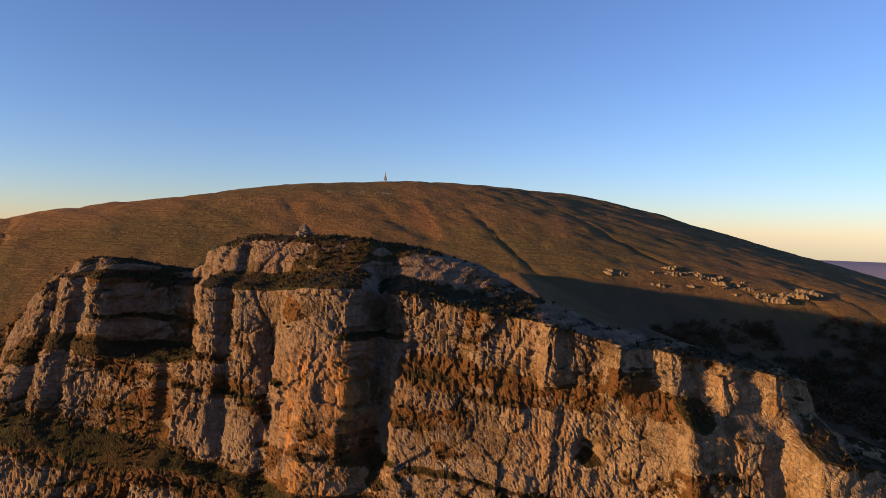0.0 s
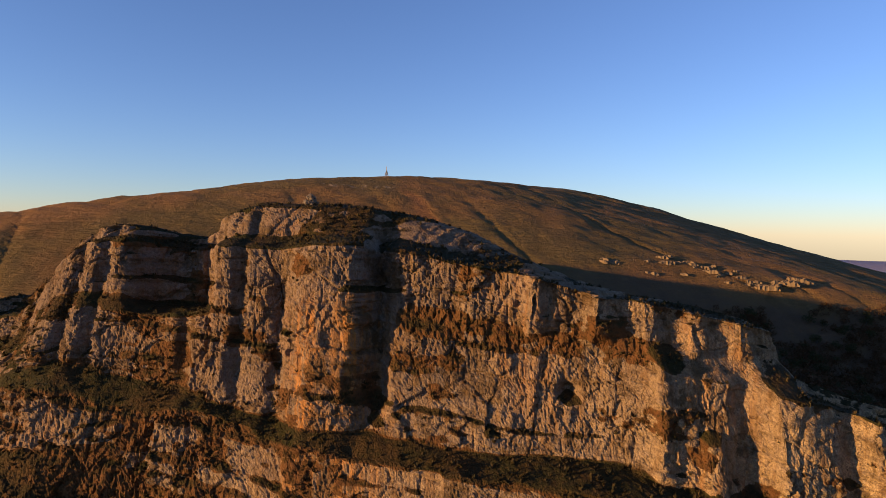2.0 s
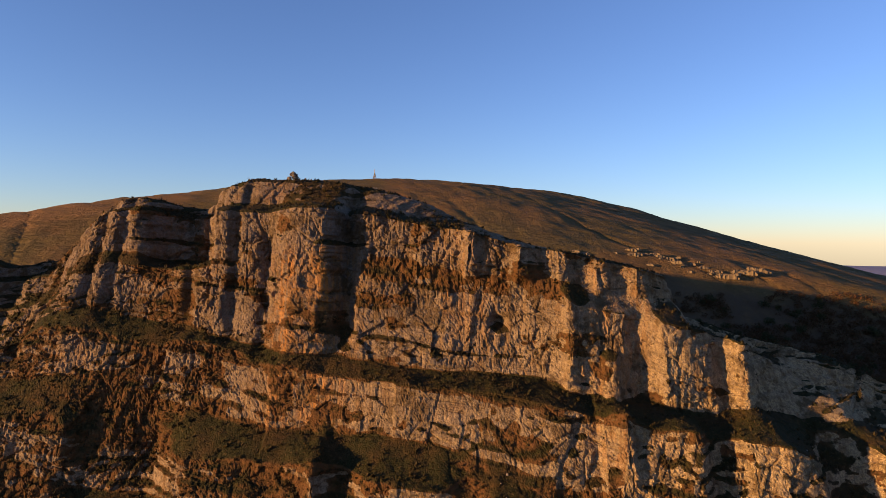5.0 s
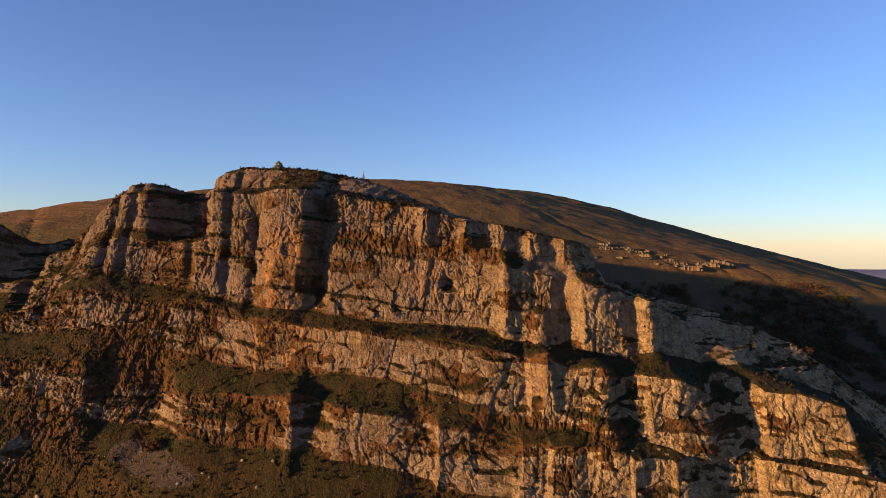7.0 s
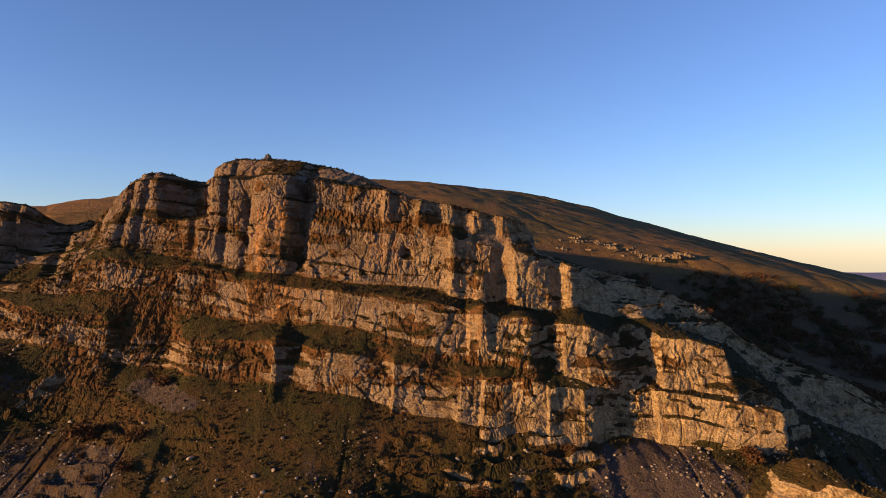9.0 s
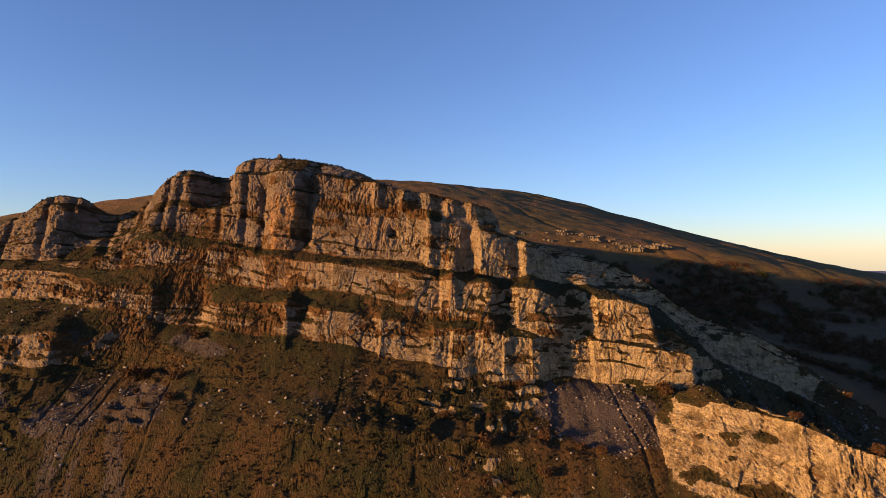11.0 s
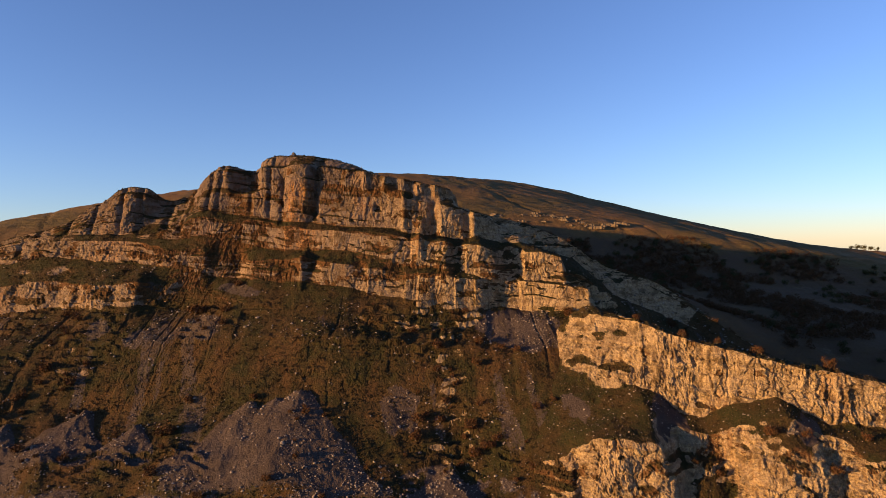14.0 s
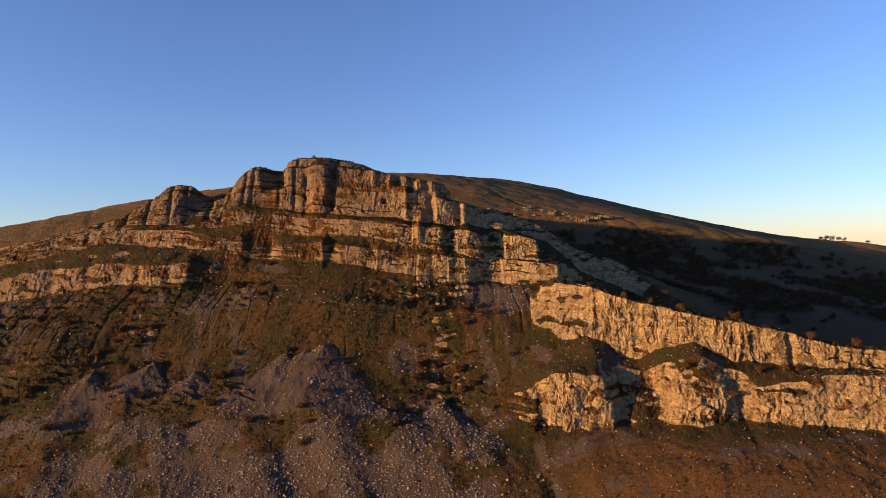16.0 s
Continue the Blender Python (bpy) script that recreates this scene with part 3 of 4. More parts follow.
# leading edges of the buttresses, which turn a narrow face to the west: x, width, depth, top, bottom
for gx, gw, gd, zt, zb in ((-25.3, 13, 1.2, 191, 140), (-41, 10, 1.8, 191, 162), (13.6, 8, 1.7, 188, 176.5), (24.2, 7, 1.9, 185, 175.5), (33, 6, 0.6, 183, 174), (41, 6, 0.6, 181, 173), (50, 6, 0.6, 179, 172),
                           (33.8, 8, 1.5, 173, 154), (53, 9, 1.5, 168, 152), (68.5, 4, 1.2, 164, 150), (39, 12, 1.7, 152.5, 137), (65.5, 9, 1.7, 148, 134), (93.5, 12, 2.2, 144, 129),
                           (18.5, 9, 2.0, 137.5, 124), (36.5, 4, 1.4, 134, 121), (42.5, 10, 1.6, 134.5, 119), (60, 4, 1.2, 132, 118), (69.5, 5, 1.5, 130, 117), (91, 14, 1.6, 129, 115), (0, 8, 1.0, 156, 146), (-49, 8, 1.5, 163, 150), (-88, 12, 1.5, 150, 141), (-117, 9, 1.4, 132, 120)):
    P[..., 1] -= gd * step(gx - 0.5, gx + 0.3, X) * np.clip((gx + gw - X) / gw, 0, 1) * step(zt + 1.5, zt - 0.5, Z) * step(zb - 1, zb + 1.5, Z)
# stepped outcrops in the lower slopes
grit = Z + 2.5 * fractal(X / 14, Y / 14, octaves=3, seed=41) + 0.9 * fractal(X / 3.5, Y / 3.5, octaves=2, seed=42)
BED = 3.6
lift = BED * (np.floor(grit / BED) + step(0.25, 0.72, grit / BED - np.floor(grit / BED))) - grit
where = step(-0.02, 0.25, fractal(X / 26, Y / 20, octaves=3, seed=43) - 0.2 + 0.10 * step(-45, -70, X) + 0.12 * step(40, 60, X) - 0.35 * np.exp(-((X + 12) / 26) ** 2) + 0.45 * np.exp(-((X - 24) / 17) ** 2 - ((Z - 112) / 6) ** 2) + 0.5 * np.exp(-((X - 84) / 20) ** 2 - ((Z - 70) / 10) ** 2) - 0.9 * np.exp(-((X - 87) / 17) ** 4 - ((Z - 106) / 11) ** 4))
P[..., 2] += 1.1 * lift * where * step(126, 120, Z) * step(58, 70, Z)
# the grotto in the main wall
P[..., 1] += 3.4 * np.exp(-((X - 20.9 + 0.3 * (Z - 167)) / 1.7) ** 2 - ((Z - 166.9) / 1.35) ** 2)
LEVEL = np.arange(len(P))[:, None] + 0 * X
bias = np.zeros_like(X)
for a, b, x0, x1, push in ((5, 7, -60, -44, 0.35), (0, 1, -5, 60, -0.10), (0, 1, 66, 190, 0.12), (1, 4, -5, 70, -0.42), (1, 7, 74, 180, -0.30), (0, 4, -80, -5, -0.22), (4, 7, 64, 78, -0.28), (5, 6, -75, -28, 0.22), (5, 6, -8, 36, 0.36), (4, 6, 38, 66, -0.28), (7, 8, -85, 75, 0.25), (9, 10, -100, 60, 0.30), (11, 13, -70, 60, 0.22), (13, 17, -60, 50, 0.22), (13, 17, 58, 125, 0.06), (13, 17, -300, -60, 0.16), (12, 13, -300, -60, 0.16), (9, 11, -300, -100, 0.12), (7, 13, -95, -5, 0.22)):
    bias += push * step(MARKS[a] - 3, MARKS[a] + 3, LEVEL) * step(MARKS[b] + 3, MARKS[b] - 3, LEVEL) * step(x0 - 6, x0 + 6, X) * step(x1 + 6, x1 - 6, X)
LEAST = 0.75 * step(-0.12, -0.28, bias)
P, STEEP = crag(P, 100, 1.0 + 0.9 * step(72, 95, X) * step(MARKS[7], MARKS[6], LEVEL) * step(0, 12, LEVEL), LEAST, 1.0)
X, Y, Z = P[..., 0], P[..., 1], P[..., 2]
# hummocks and cones of the scree
down = step(96, 70, Z)
mounds = np.zeros_like(Z)
for cx, cy, r, h in ((-40, -14, 13, 4), (10, -18, 17, 5), (-88, -14, 14, 4), (70, -26, 18, 4), (-62, -22, 12, 4), (-20, -26, 12, 4), (42, -22, 13, 4), (-120, -18, 14, 4)):
    mounds += h * np.exp(-((X - cx + 0.5 * (Y - cy)) / r) ** 2 - ((Y - cy) / (r * 1.5)) ** 2)
P[..., 2] += down * (mounds + 1.6 * fractal(X / 26, Y / 26, octaves=5, seed=61, gain=0.5) - 1.5 + 1.1 * (0.5 - np.abs(smooth_noise((X + 0.5 * Y) / 17, (Y - 0.4 * X) / 30, seed=64))))
FANS = ((-24, 26, 2.0, 0.80, 1.8, 34), (-4, 29, 4.0, 1.05, 2.6, 42), (-13, 27, 2.0, 0.8, 1.6, 34), (-92, 27, 1.5, 0.9, 3.0, 30), (-66, 20, 1.0, 0.9, 2.2, 24), (59, 6, 1.0, 0.9, 2.6, 30), (-118, 18, 1.0, 0.9, 2.4, 28))
FAN, lift = np.zeros_like(Z), np.zeros_like(Z)
for cx, cy, w0, spread, h, long in FANS:
    away = cy - Y
    wide = w0 + spread * np.maximum(away, 0)
    inside = 1 - np.abs(X - cx + 1.2 * smooth_noise(Y / 9, 0 * X, seed=66)) / wide
    along = step(-1.0, 3.0, away) * step(long + 12, long - 6, away)
    lift = np.maximum(lift, h * np.clip(inside, 0, 1) ** 0.85 * along)
    FAN = np.maximum(FAN, step(-0.02, 0.12, inside + 0.10 * fractal(X / 2.5, Y / 7, octaves=4, seed=68)) * step(-0.5, 0.8, away) * step(long + 4, long - 8, away))
FAN *= 1 - STEEP
P[..., 2] += lift
rill = np.abs(smooth_noise((X + 3 * smooth_noise(X / 20, Y / 20, seed=63)) / 5, Y / 60, seed=62))
P[..., 2] -= (1 - STEEP) * (1 - FAN) * step(125, 112, Z) * step(76, 90, Z) * 0.8 * step(0.36, 0.0, rill)
Z = P[..., 2]
slope = normals_of(soften(soften(P, 1.5, 0), 1.5, 1))[..., 2]
for push, a, b, x0, x1 in ((0.30, MARKS[5] - 1, MARKS[6] + 3, -7, 36), (0.25, MARKS[7] - 2, MARKS[8] + 8, -90, 60), (0.30, MARKS[9] - 3, MARKS[10] + 8, -110, 60)):
    bias += push * step(a - 3, a + 3, LEVEL) * step(b + 5, b - 5, LEVEL) * step(x0 - 6, x0 + 6, X) * step(x1 + 6, x1 - 6, X)
patchy = fractal((X - 0.7 * Y) / 9, (Z + 0.1 * X) / 4.5, octaves=4, seed=71, gain=0.6)
TURF = np.clip(step(0.36, 0.70, slope + bias + 0.22 * patchy) + 0.8 * step(0.12, 0.48, patchy + 0.5 * bias), 0, 1)
strewn_ground = step(0.60, 0.35, fractal((X + 0.6 * Y) / 24, (Y - 0.3 * X) / 13, octaves=5, seed=75, gain=0.65) * 1.25 + 0.30 + 0.25 * step(45, 75, X) + 0.3 * step(-110, -140, X))
SCREE = np.maximum(FAN * step(-140, -110, X), step(66, 61, Z + 4 * smooth_noise(X / 11, Y / 30, seed=73)) * strewn_ground)
runs = step(0.30, 0.62, smooth_noise((X + 0.25 * Y) / 6.5, Y / 70, seed=76) + 0.35 * fractal(X / 5, Y / 12, octaves=4, seed=78, gain=0.65))
SCREE = np.maximum(SCREE, 0.55 * runs * step(128, 112, Z) * step(60, 74, Z) * step(0.35, 0.5, slope))
SCREE = np.maximum(SCREE, 0.85 * step(1.2, 0.7, ((X - 86 - 0.5 * (109 - Z)) / 16) ** 2 + ((Z - 109) / 8) ** 2 + 0.5 * fractal(X / 5, Z / 5, octaves=4, seed=77, gain=0.65)) * step(0.3, 0.45, slope))
for cx, cy, cz, rx, rz in ((93, 60, 109, 18, 8), (-84, 55, 108, 7, 4), (-105, 60, 112, 6, 4), (-55, 60, 112, 9, 5), (38, 20, 82, 8, 8), (-45, 66, 128, 12, 2.5), (-88, 78, 128, 10, 4)):
    SCREE = np.maximum(SCREE, step(1.25, 0.75, ((X - cx) / rx) ** 2 + ((Z - cz + 0.12 * (X - cx)) / rz) ** 2 + 0.9 * fractal(X / 5, Z / 5, octaves=4, seed=77, gain=0.65)) * 0.6 * step(0.35, 0.5, slope))
RUST = (np.exp(-((X + 23.3) / 2.6) ** 2) + 0.9 * np.exp(-((X + 15.5) / 1.6) ** 2) + 0.35 * np.exp(-((X + 19) / 8) ** 2)) * step(184, 178, Z) * step(138, 148, Z) + 0.35 * step(0.25, 0.6, smooth_noise(X / 14, Z / 22, seed=79))
ATTRS = {"turf": TURF, "scree": SCREE, "rust": RUST, "heath": step(0.62, 0.35, slope) * step(118, 132, Z) + 0.42 * step(128, 116, Z) * step(-0.15, 0.35, fractal(X / 15, Y / 22, octaves=4, seed=70, gain=0.6)),
         # ochre: rock coloured yellower and as more sunlit towards the east
         "ochre": np.clip(0.6 * step(-10, 75, X + 10 * smooth_noise(X / 9, Z / 9, seed=72)) + 0.25 * step(175, 140, Z), 0, 1)}

for a, b, label in ((0, 5, "sunlit pale limestone cliff crowning the escarpment, weathered grey top"), (5, 7, "tall ochre limestone wall with rust streaks and a grotto"),
                    (7, 9, "limestone cliff band under a grassy ledge"), (9, 11, "broken limestone buttresses above a steep grass slope"), (11, 13, "low broken limestone outcrops in dry grass")):
    tagged(grid_object("cliff", P, (MARKS[a], MARKS[b]), ATTRS, GROUND, flat=True), label, "cliff", "limestone cliff bands")
tagged(grid_object("ground_slope", P, (MARKS[13], MARKS[19]), ATTRS, GROUND, flat=True), "steep dry grass slope running into grey scree", "slope", kind="structure")


# ---- the spur: a sunlit wall, mounds below it, a second broken wall ----
S_BACK = ((88, 75, 90), (118, 75, 100), (150, 60, 85), (200, 45, 65), (340, 20, 40))
S_CREST = ((88, 50, 92), (104, 52, 106), (112, 54, 115), (118, 50, 119), (128, 36, 117), (131, 26, 117), (145, 17, 111), (155, 11, 108.5), (168, 7, 105), (188, 2, 101), (204, 0, 98), (220, -3, 93), (235, -5, 89), (260, -8, 87), (340, -20, 78))
S_BROW = ((88, 46, 91), (104, 44, 102), (112, 43, 113), (116, 40, 117), (127, 30, 116), (131, 22, 116), (137, 16, 113), (146, 11, 110), (154, 6, 108), (167, 2, 104.5), (188, -3, 100), (204, -5, 97), (219, -8, 92.5), (235, -10, 88), (250, -12, 87), (340, -25, 76))
S_FOOT = ((88, 30, 88), (100, 27, 91), (113, 21, 89), (121, 18, 90), (129, 15, 92), (135, 12, 90), (142, 8, 83), (150, 5, 82.5), (158, 3, 87), (173, -1, 91), (187, -5, 83), (196, -7, 82), (212, -9, 80), (233, -13, 80), (340, -28, 70))
S_KNEE = ((88, 8, 72), (100, 8, 78), (113, 7, 82), (122, 6, 85), (129, 4, 87.5), (137, 0.5, 81), (150, -3, 78), (160, -7, 83), (172, -10, 86.5), (183, -12, 80), (196, -15, 77), (215, -17, 78), (240, -18, 79), (340, -33, 66))
S_LOW_BROW = ((88, 0, 68), (100, -4, 72), (108, -8, 79), (116, -12, 80.5), (128, -13, 78.5), (133, -12, 72), (140, -9, 67.5), (150, -9, 66.5), (156, -12, 69), (161, -16, 76), (169, -18, 78), (178, -18, 75), (184, -15, 70), (190, -19, 73), (205, -22, 76), (221, -22, 79), (243, -22, 79), (340, -38, 62))
S_LOW_FOOT = ((88, -8, 59), (100, -14, 58), (112, -17.5, 56), (131, -19.5, 56), (137, -17, 58), (150, -16.5, 59), (160, -22, 59), (167, -24, 59), (177, -24, 60), (184, -21, 60.5), (191, -25, 60), (212, -28, 59), (237, -30, 57), (340, -45, 48))
S_TOE = ((88, -38, 36), (120, -44, 46), (160, -48, 51), (207, -58, 47), (250, -66, 42), (340, -75, 36))
S_SUNK = ((88, -150, -35), (120, -150, -30), (207, -160, -30), (340, -180, -30))
SPUR_LINES = [(S_BACK, 26), (S_CREST, 14), (S_BROW, 56), (S_FOOT, 34), (S_KNEE, 24), (S_LOW_BROW, 46), (S_LOW_FOOT, 44), (S_TOE, 36), (S_SUNK, 0)]
SX = np.concatenate([np.arange(88, 240, 0.38), np.arange(240, 340, 0.8)])
S, SM = weave(SPUR_LINES, SX, 2.5)
SXX, SZ = S[..., 0], S[..., 2]
for gx, gw, gd, zt, zb in ((134, 1.2, 2.0, 118, 95), (150, 2.0, 2.0, 108, 86), (138, 3.0, 2.5, 78, 58), (153, 3.0, 3.0, 76, 58), (187, 3.0, 3.0, 76, 58), (213, 1.6, 3.0, 94, 78), (103, 2.5, 4.0, 74, 56)):
    S[..., 1] += gd * np.exp(-((SXX - gx) / gw) ** 2) * step(zt + 2, zt - 2, SZ) * step(zb - 2, zb + 2, SZ)
SV = np.arange(len(S))[:, None] + 0 * SXX
S[..., 2] += step(SM[0] + 8, SM[1], SV) * step(SM[2] + 14, SM[2], SV) * (1.1 * fractal(SXX / 6, SXX * 0, octaves=4, seed=87, gain=0.65))
S, SSTEEP = crag(S, 300, 1.75, 0.6 * step(SM[0] + 6, SM[1], SV) * step(SM[2] + 2, SM[2], SV))
SXX, SYY, SZ = S[..., 0], S[..., 1], S[..., 2]
sslope = normals_of(soften(soften(S, 2, 0), 2, 1))[..., 2]
spatchy = fractal((SXX - 0.7 * SYY) / 8, SZ / 4.5, octaves=4, seed=81, gain=0.6)
STURF = np.clip(step(0.50, 0.80, sslope + 0.25 * spatchy) + 0.6 * step(0.22, 0.6, spatchy + 0.2 * step(84, 76, SZ)), 0, 1)
SSCREE = step(0.22, 0.4, fractal(SXX / 22, SYY / 8, octaves=4, seed=83)) * step(60, 56, SZ)
SSCREE = np.maximum(SSCREE, 0.7 * step(114, 96, SXX + 12 * fractal(SXX / 9, SYY / 9, octaves=4, seed=86)) * step(57, 50, SZ))
for cx, cz, rx, rz in ((137, 84, 7, 7), (106, 84, 5, 4), (178, 82, 6, 4)):
    SSCREE = np.maximum(SSCREE, 0.75 * step(1.2, 0.7, ((SXX - cx) / rx) ** 2 + ((SZ - cz) / rz) ** 2 + 0.9 * fractal(SXX / 4, SZ / 4, octaves=4, seed=89, gain=0.65)) * step(0.3, 0.5, sslope))
SATTRS = {"turf": STURF, "heath": np.maximum(step(0.62, 0.35, sslope), 0.8 * step(58, 52, SZ) * step(96, 132, SXX + 14 * fractal(SXX / 10, SYY / 10, octaves=4, seed=84))), "ochre": 0.85 + 0.15 * step(-0.3, 0.3, spatchy), "scree": SSCREE, "rust": 0.25 * step(0.2, 0.6, smooth_noise(SXX / 12, SZ / 25, seed=85))}
tagged(grid_object("cliff", S, (SM[0], SM[3]), SATTRS, GROUND, flat=True), "golden sunlit limestone wall along the descending spur", "cliff", "limestone cliff bands")
tagged(grid_object("cliff", S, (SM[3], SM[6]), SATTRS, GROUND, flat=True), "broken limestone bluffs under grassy mounds", "cliff", "limestone cliff bands")
tagged(grid_object("ground_toe", S, (SM[6], SM[8]), SATTRS, GROUND), "brown grass and scree at the foot of the spur", "slope", kind="structure")


# ---- loose stones, tussocks, bushes ----
RNG = np.random.default_rng(7)


def lump(seed, squash=0.75):
    """A small angular stone as vertices and triangles."""
    bm = bmesh.new()
    bmesh.ops.create_icosphere(bm, subdivisions=1, radius=1.0)
    r = np.random.default_rng(seed)
    V = np.array([v.co[:] for v in bm.verts])
    F = np.array([[v.index for v in f.verts] for f in bm.faces])
    bm.free()
    V *= r.uniform(0.65, 1.15, (len(V), 1))
    V *= np.array([1.0, r.uniform(0.65, 1.0), squash * r.uniform(0.7, 1.1)])
    return V, F


def tussock(seed):
    """A tuft of grass: a low ring of blades."""
    r = np.random.default_rng(seed)
    V, F = [], []
    for i in range(7):
        a = r.uniform(0, 2 * math.pi)
        lean, h, w = r.uniform(0.2, 0.9), r.uniform(0.5, 1.0), r.uniform(0.22, 0.42)
        c, q = np.array([math.cos(a), math.sin(a), 0]), np.array([-math.sin(a), math.cos(a), 0])
        k = len(V)
        V += [c * 0.1 - q * w, c * 0.1 + q * w, c * (0.1 + lean) + np.array([0, 0, h])]
        F.append([k, k + 1, k + 2])
    return np.array(V), np.array(F)


def pick(P, weight, count):
    """Places on a grid, chosen by weight and area, between the grid's own points."""
    du = np.linalg.norm(np.diff(P, axis=1), axis=2)[:-1]
    dv = np.linalg.norm(np.diff(P, axis=0), axis=2)[:, :-1]
    w = (weight[:-1, :-1] * du * dv).ravel()
    at = RNG.choice(len(w), count, p=w / w.sum())
    v, u = np.divmod(at, P.shape[1] - 1)
    a, b = RNG.random((2, count, 1))
    return P[v, u] * (1 - a) * (1 - b) + P[v, u + 1] * a * (1 - b) + P[v + 1, u] * (1 - a) * b + P[v + 1, u + 1] * a * b


def strewn(name, shapes, places, sizes, material, label, category, sink=0.25):
    """Many small pieces in one mesh."""
    Vs, Fs, base = [], [], 0
    turn = RNG.uniform(0, 2 * math.pi, len(places))
    kind = RNG.integers(0, len(shapes), len(places))
    for k, (V, F) in enumerate(shapes):
        m = kind == k
        c, s_ = np.cos(turn[m])[:, None], np.sin(turn[m])[:, None]
        W = np.stack([V[:, 0] * c - V[:, 1] * s_, V[:, 0] * s_ + V[:, 1] * c, V[:, 2] + 0 * c], -1) * sizes[m][:, None, None]
        W = W + (places[m] + np.array([0, 0, 1.0]) * (sizes[m] * (0.5 - sink))[:, None])[:, None, :]
        Vs.append(W.reshape(-1, 3))
        Fs.append((F[None] + (np.arange(m.sum()) * len(V))[:, None, None] + base).reshape(-1, 3))
        base += W.shape[0] * len(V)
    ob = triangles_object(name, np.concatenate(Vs), np.concatenate(Fs), material)
    return tagged(ob, label, category, kind="stuff")


STONES = [lump(50 + i) for i in range(8)]
TUFTS = [tussock(80 + i) for i in range(6)]
inview = step(-60, -45, Y) * step(250, 235, X)
open_ground = (1 - STEEP) * inview
w = SCREE * open_ground * step(20, 35, Z) * (0.06 + step(70, 56, Z) + step(0, 0.5, smooth_noise(X / 9, Y / 9, seed=91)))
strewn("scree_stones", STONES, pick(P, w, 20000), 0.17 + 0.5 * RNG.random(20000) ** 4, STONE, "grey angular stones strewn over scree", "stones")
w = open_ground * step(150, 130, Z) * (0.15 + step(0.1, 0.6, smooth_noise(X / 12, Y / 12, seed=93)))
strewn("slope_stones", STONES, pick(P, w, 6000), 0.2 + 0.7 * RNG.random(6000) ** 4, STONE, "pale fallen stones lying in dry grass", "stones")
sw = (1 - SSTEEP) * step(-72, -60, SYY)
strewn("spur_stones", STONES, pick(S, sw, 4000), 0.16 + 0.4 * RNG.random(4000) ** 4, STONE, "pale stones on the grassy mounds", "stones")
w = TURF * (1 - SCREE) * inview * step(25, 40, Z) * (0.3 + step(-0.2, 0.4, smooth_noise(X / 5, Z / 4, seed=95)))
strewn("grass_tussocks", TUFTS, pick(P, w, 56000), 0.35 + 0.6 * RNG.random(56000) ** 2, TUFT, "dry brown grass tussocks on ledges and slopes", "grass", sink=0.6)
strewn("spur_tussocks", TUFTS, pick(S, STURF * (1 - SSCREE) * step(-72, -60, SYY), 11000), 0.35 + 0.5 * RNG.random(11000) ** 2, TUFT, "dry grass tussocks on the spur", "grass", sink=0.6)


def boulder(seed):
    V, F = lump(seed, 0.8)
    ob = triangles_object("boulder", V, F, STONE)
    return tagged(ob, "pale angular limestone boulder on the slope", "boulder", "boulders on the slope")


def settle(ob, place, size, turn=0.0, tip=0.0):
    return copy_thing(ob, Matrix.Translation(place) @ Euler((tip, tip * 0.5, turn)).to_matrix().to_4x4() @ Matrix.Scale(size, 4))


kinds = [boulder(200 + i) for i in range(6)]
spots = pick(P, open_ground * step(130, 115, Z) * step(30, 42, Z), 240)
for i, q in enumerate(spots):
    size = 0.35 + 0.8 * RNG.random() ** 4
    if i < len(kinds):
        kinds[i].matrix_basis = Matrix.Translation(q + np.array([0, 0, 0.25 * size])) @ Matrix.Scale(size, 4)
    else:
        settle(kinds[i % len(kinds)], Vector(q + np.array([0, 0, 0.2 * size])), size / kinds[i % len(kinds)].scale[0], RNG.uniform(0, 6.28), RNG.uniform(-0.3, 0.3))


def bush(seed, leaf, name="bush", tall=1.0, label="", leaves=420):
    """A shrub about 2 m across: forked stems and a crown of small leaf clumps."""
    r = np.random.default_rng(seed)
    root = new(name)
    bm = bmesh.new()
    tips = []
    for i in range(5):
        a = r.uniform(0, 6.28)
        tip = Vector((0.6 * math.cos(a), 0.6 * math.sin(a), tall * r.uniform(0.8, 1.3)))
        tips.append(tip)
        ring = bmesh.ops.create_cone(bm, cap_ends=True, segments=5, radius1=0.07, radius2=0.025, depth=tip.length)["verts"]
        m = tip.to_track_quat("Z", "Y").to_matrix().to_4x4()
        bmesh.ops.transform(bm, verts=ring, matrix=m @ Matrix.Translation((0, 0, tip.length / 2)))
    part("trunk", bm, BARK, root)
    V, F = [], []
    lobes = [(np.array(t) * r.uniform(0.7, 1.1), r.uniform(0.4, 0.75)) for t in tips] + [(np.array([r.uniform(-.7, .7), r.uniform(-.7, .7), tall * r.uniform(0.4, 1.1)]), r.uniform(0.35, 0.6)) for _ in range(4)]
    for i in range(leaves):
        c, rad = lobes[r.integers(len(lobes))]
        d = r.normal(size=3)
        d /= np.linalg.norm(d)
        p = c + d * rad * r.uniform(0.55, 1.1)
        p[2] = max(p[2], 0.05)
        q, t = r.normal(size=3), r.normal(size=3)
        q, t = 0.12 * q / np.linalg.norm(q), 0.12 * t / np.linalg.norm(t)
        k = len(V)
        V += [p - q, p + t, p + q, p - t]
        F.append([k, k + 1, k + 2, k + 3])
    ob = triangles_object("crown", np.array(V), np.array(F), leaf)
    ob.parent = root
    return tagged(root, label, "bush" if name == "bush" else "tree")


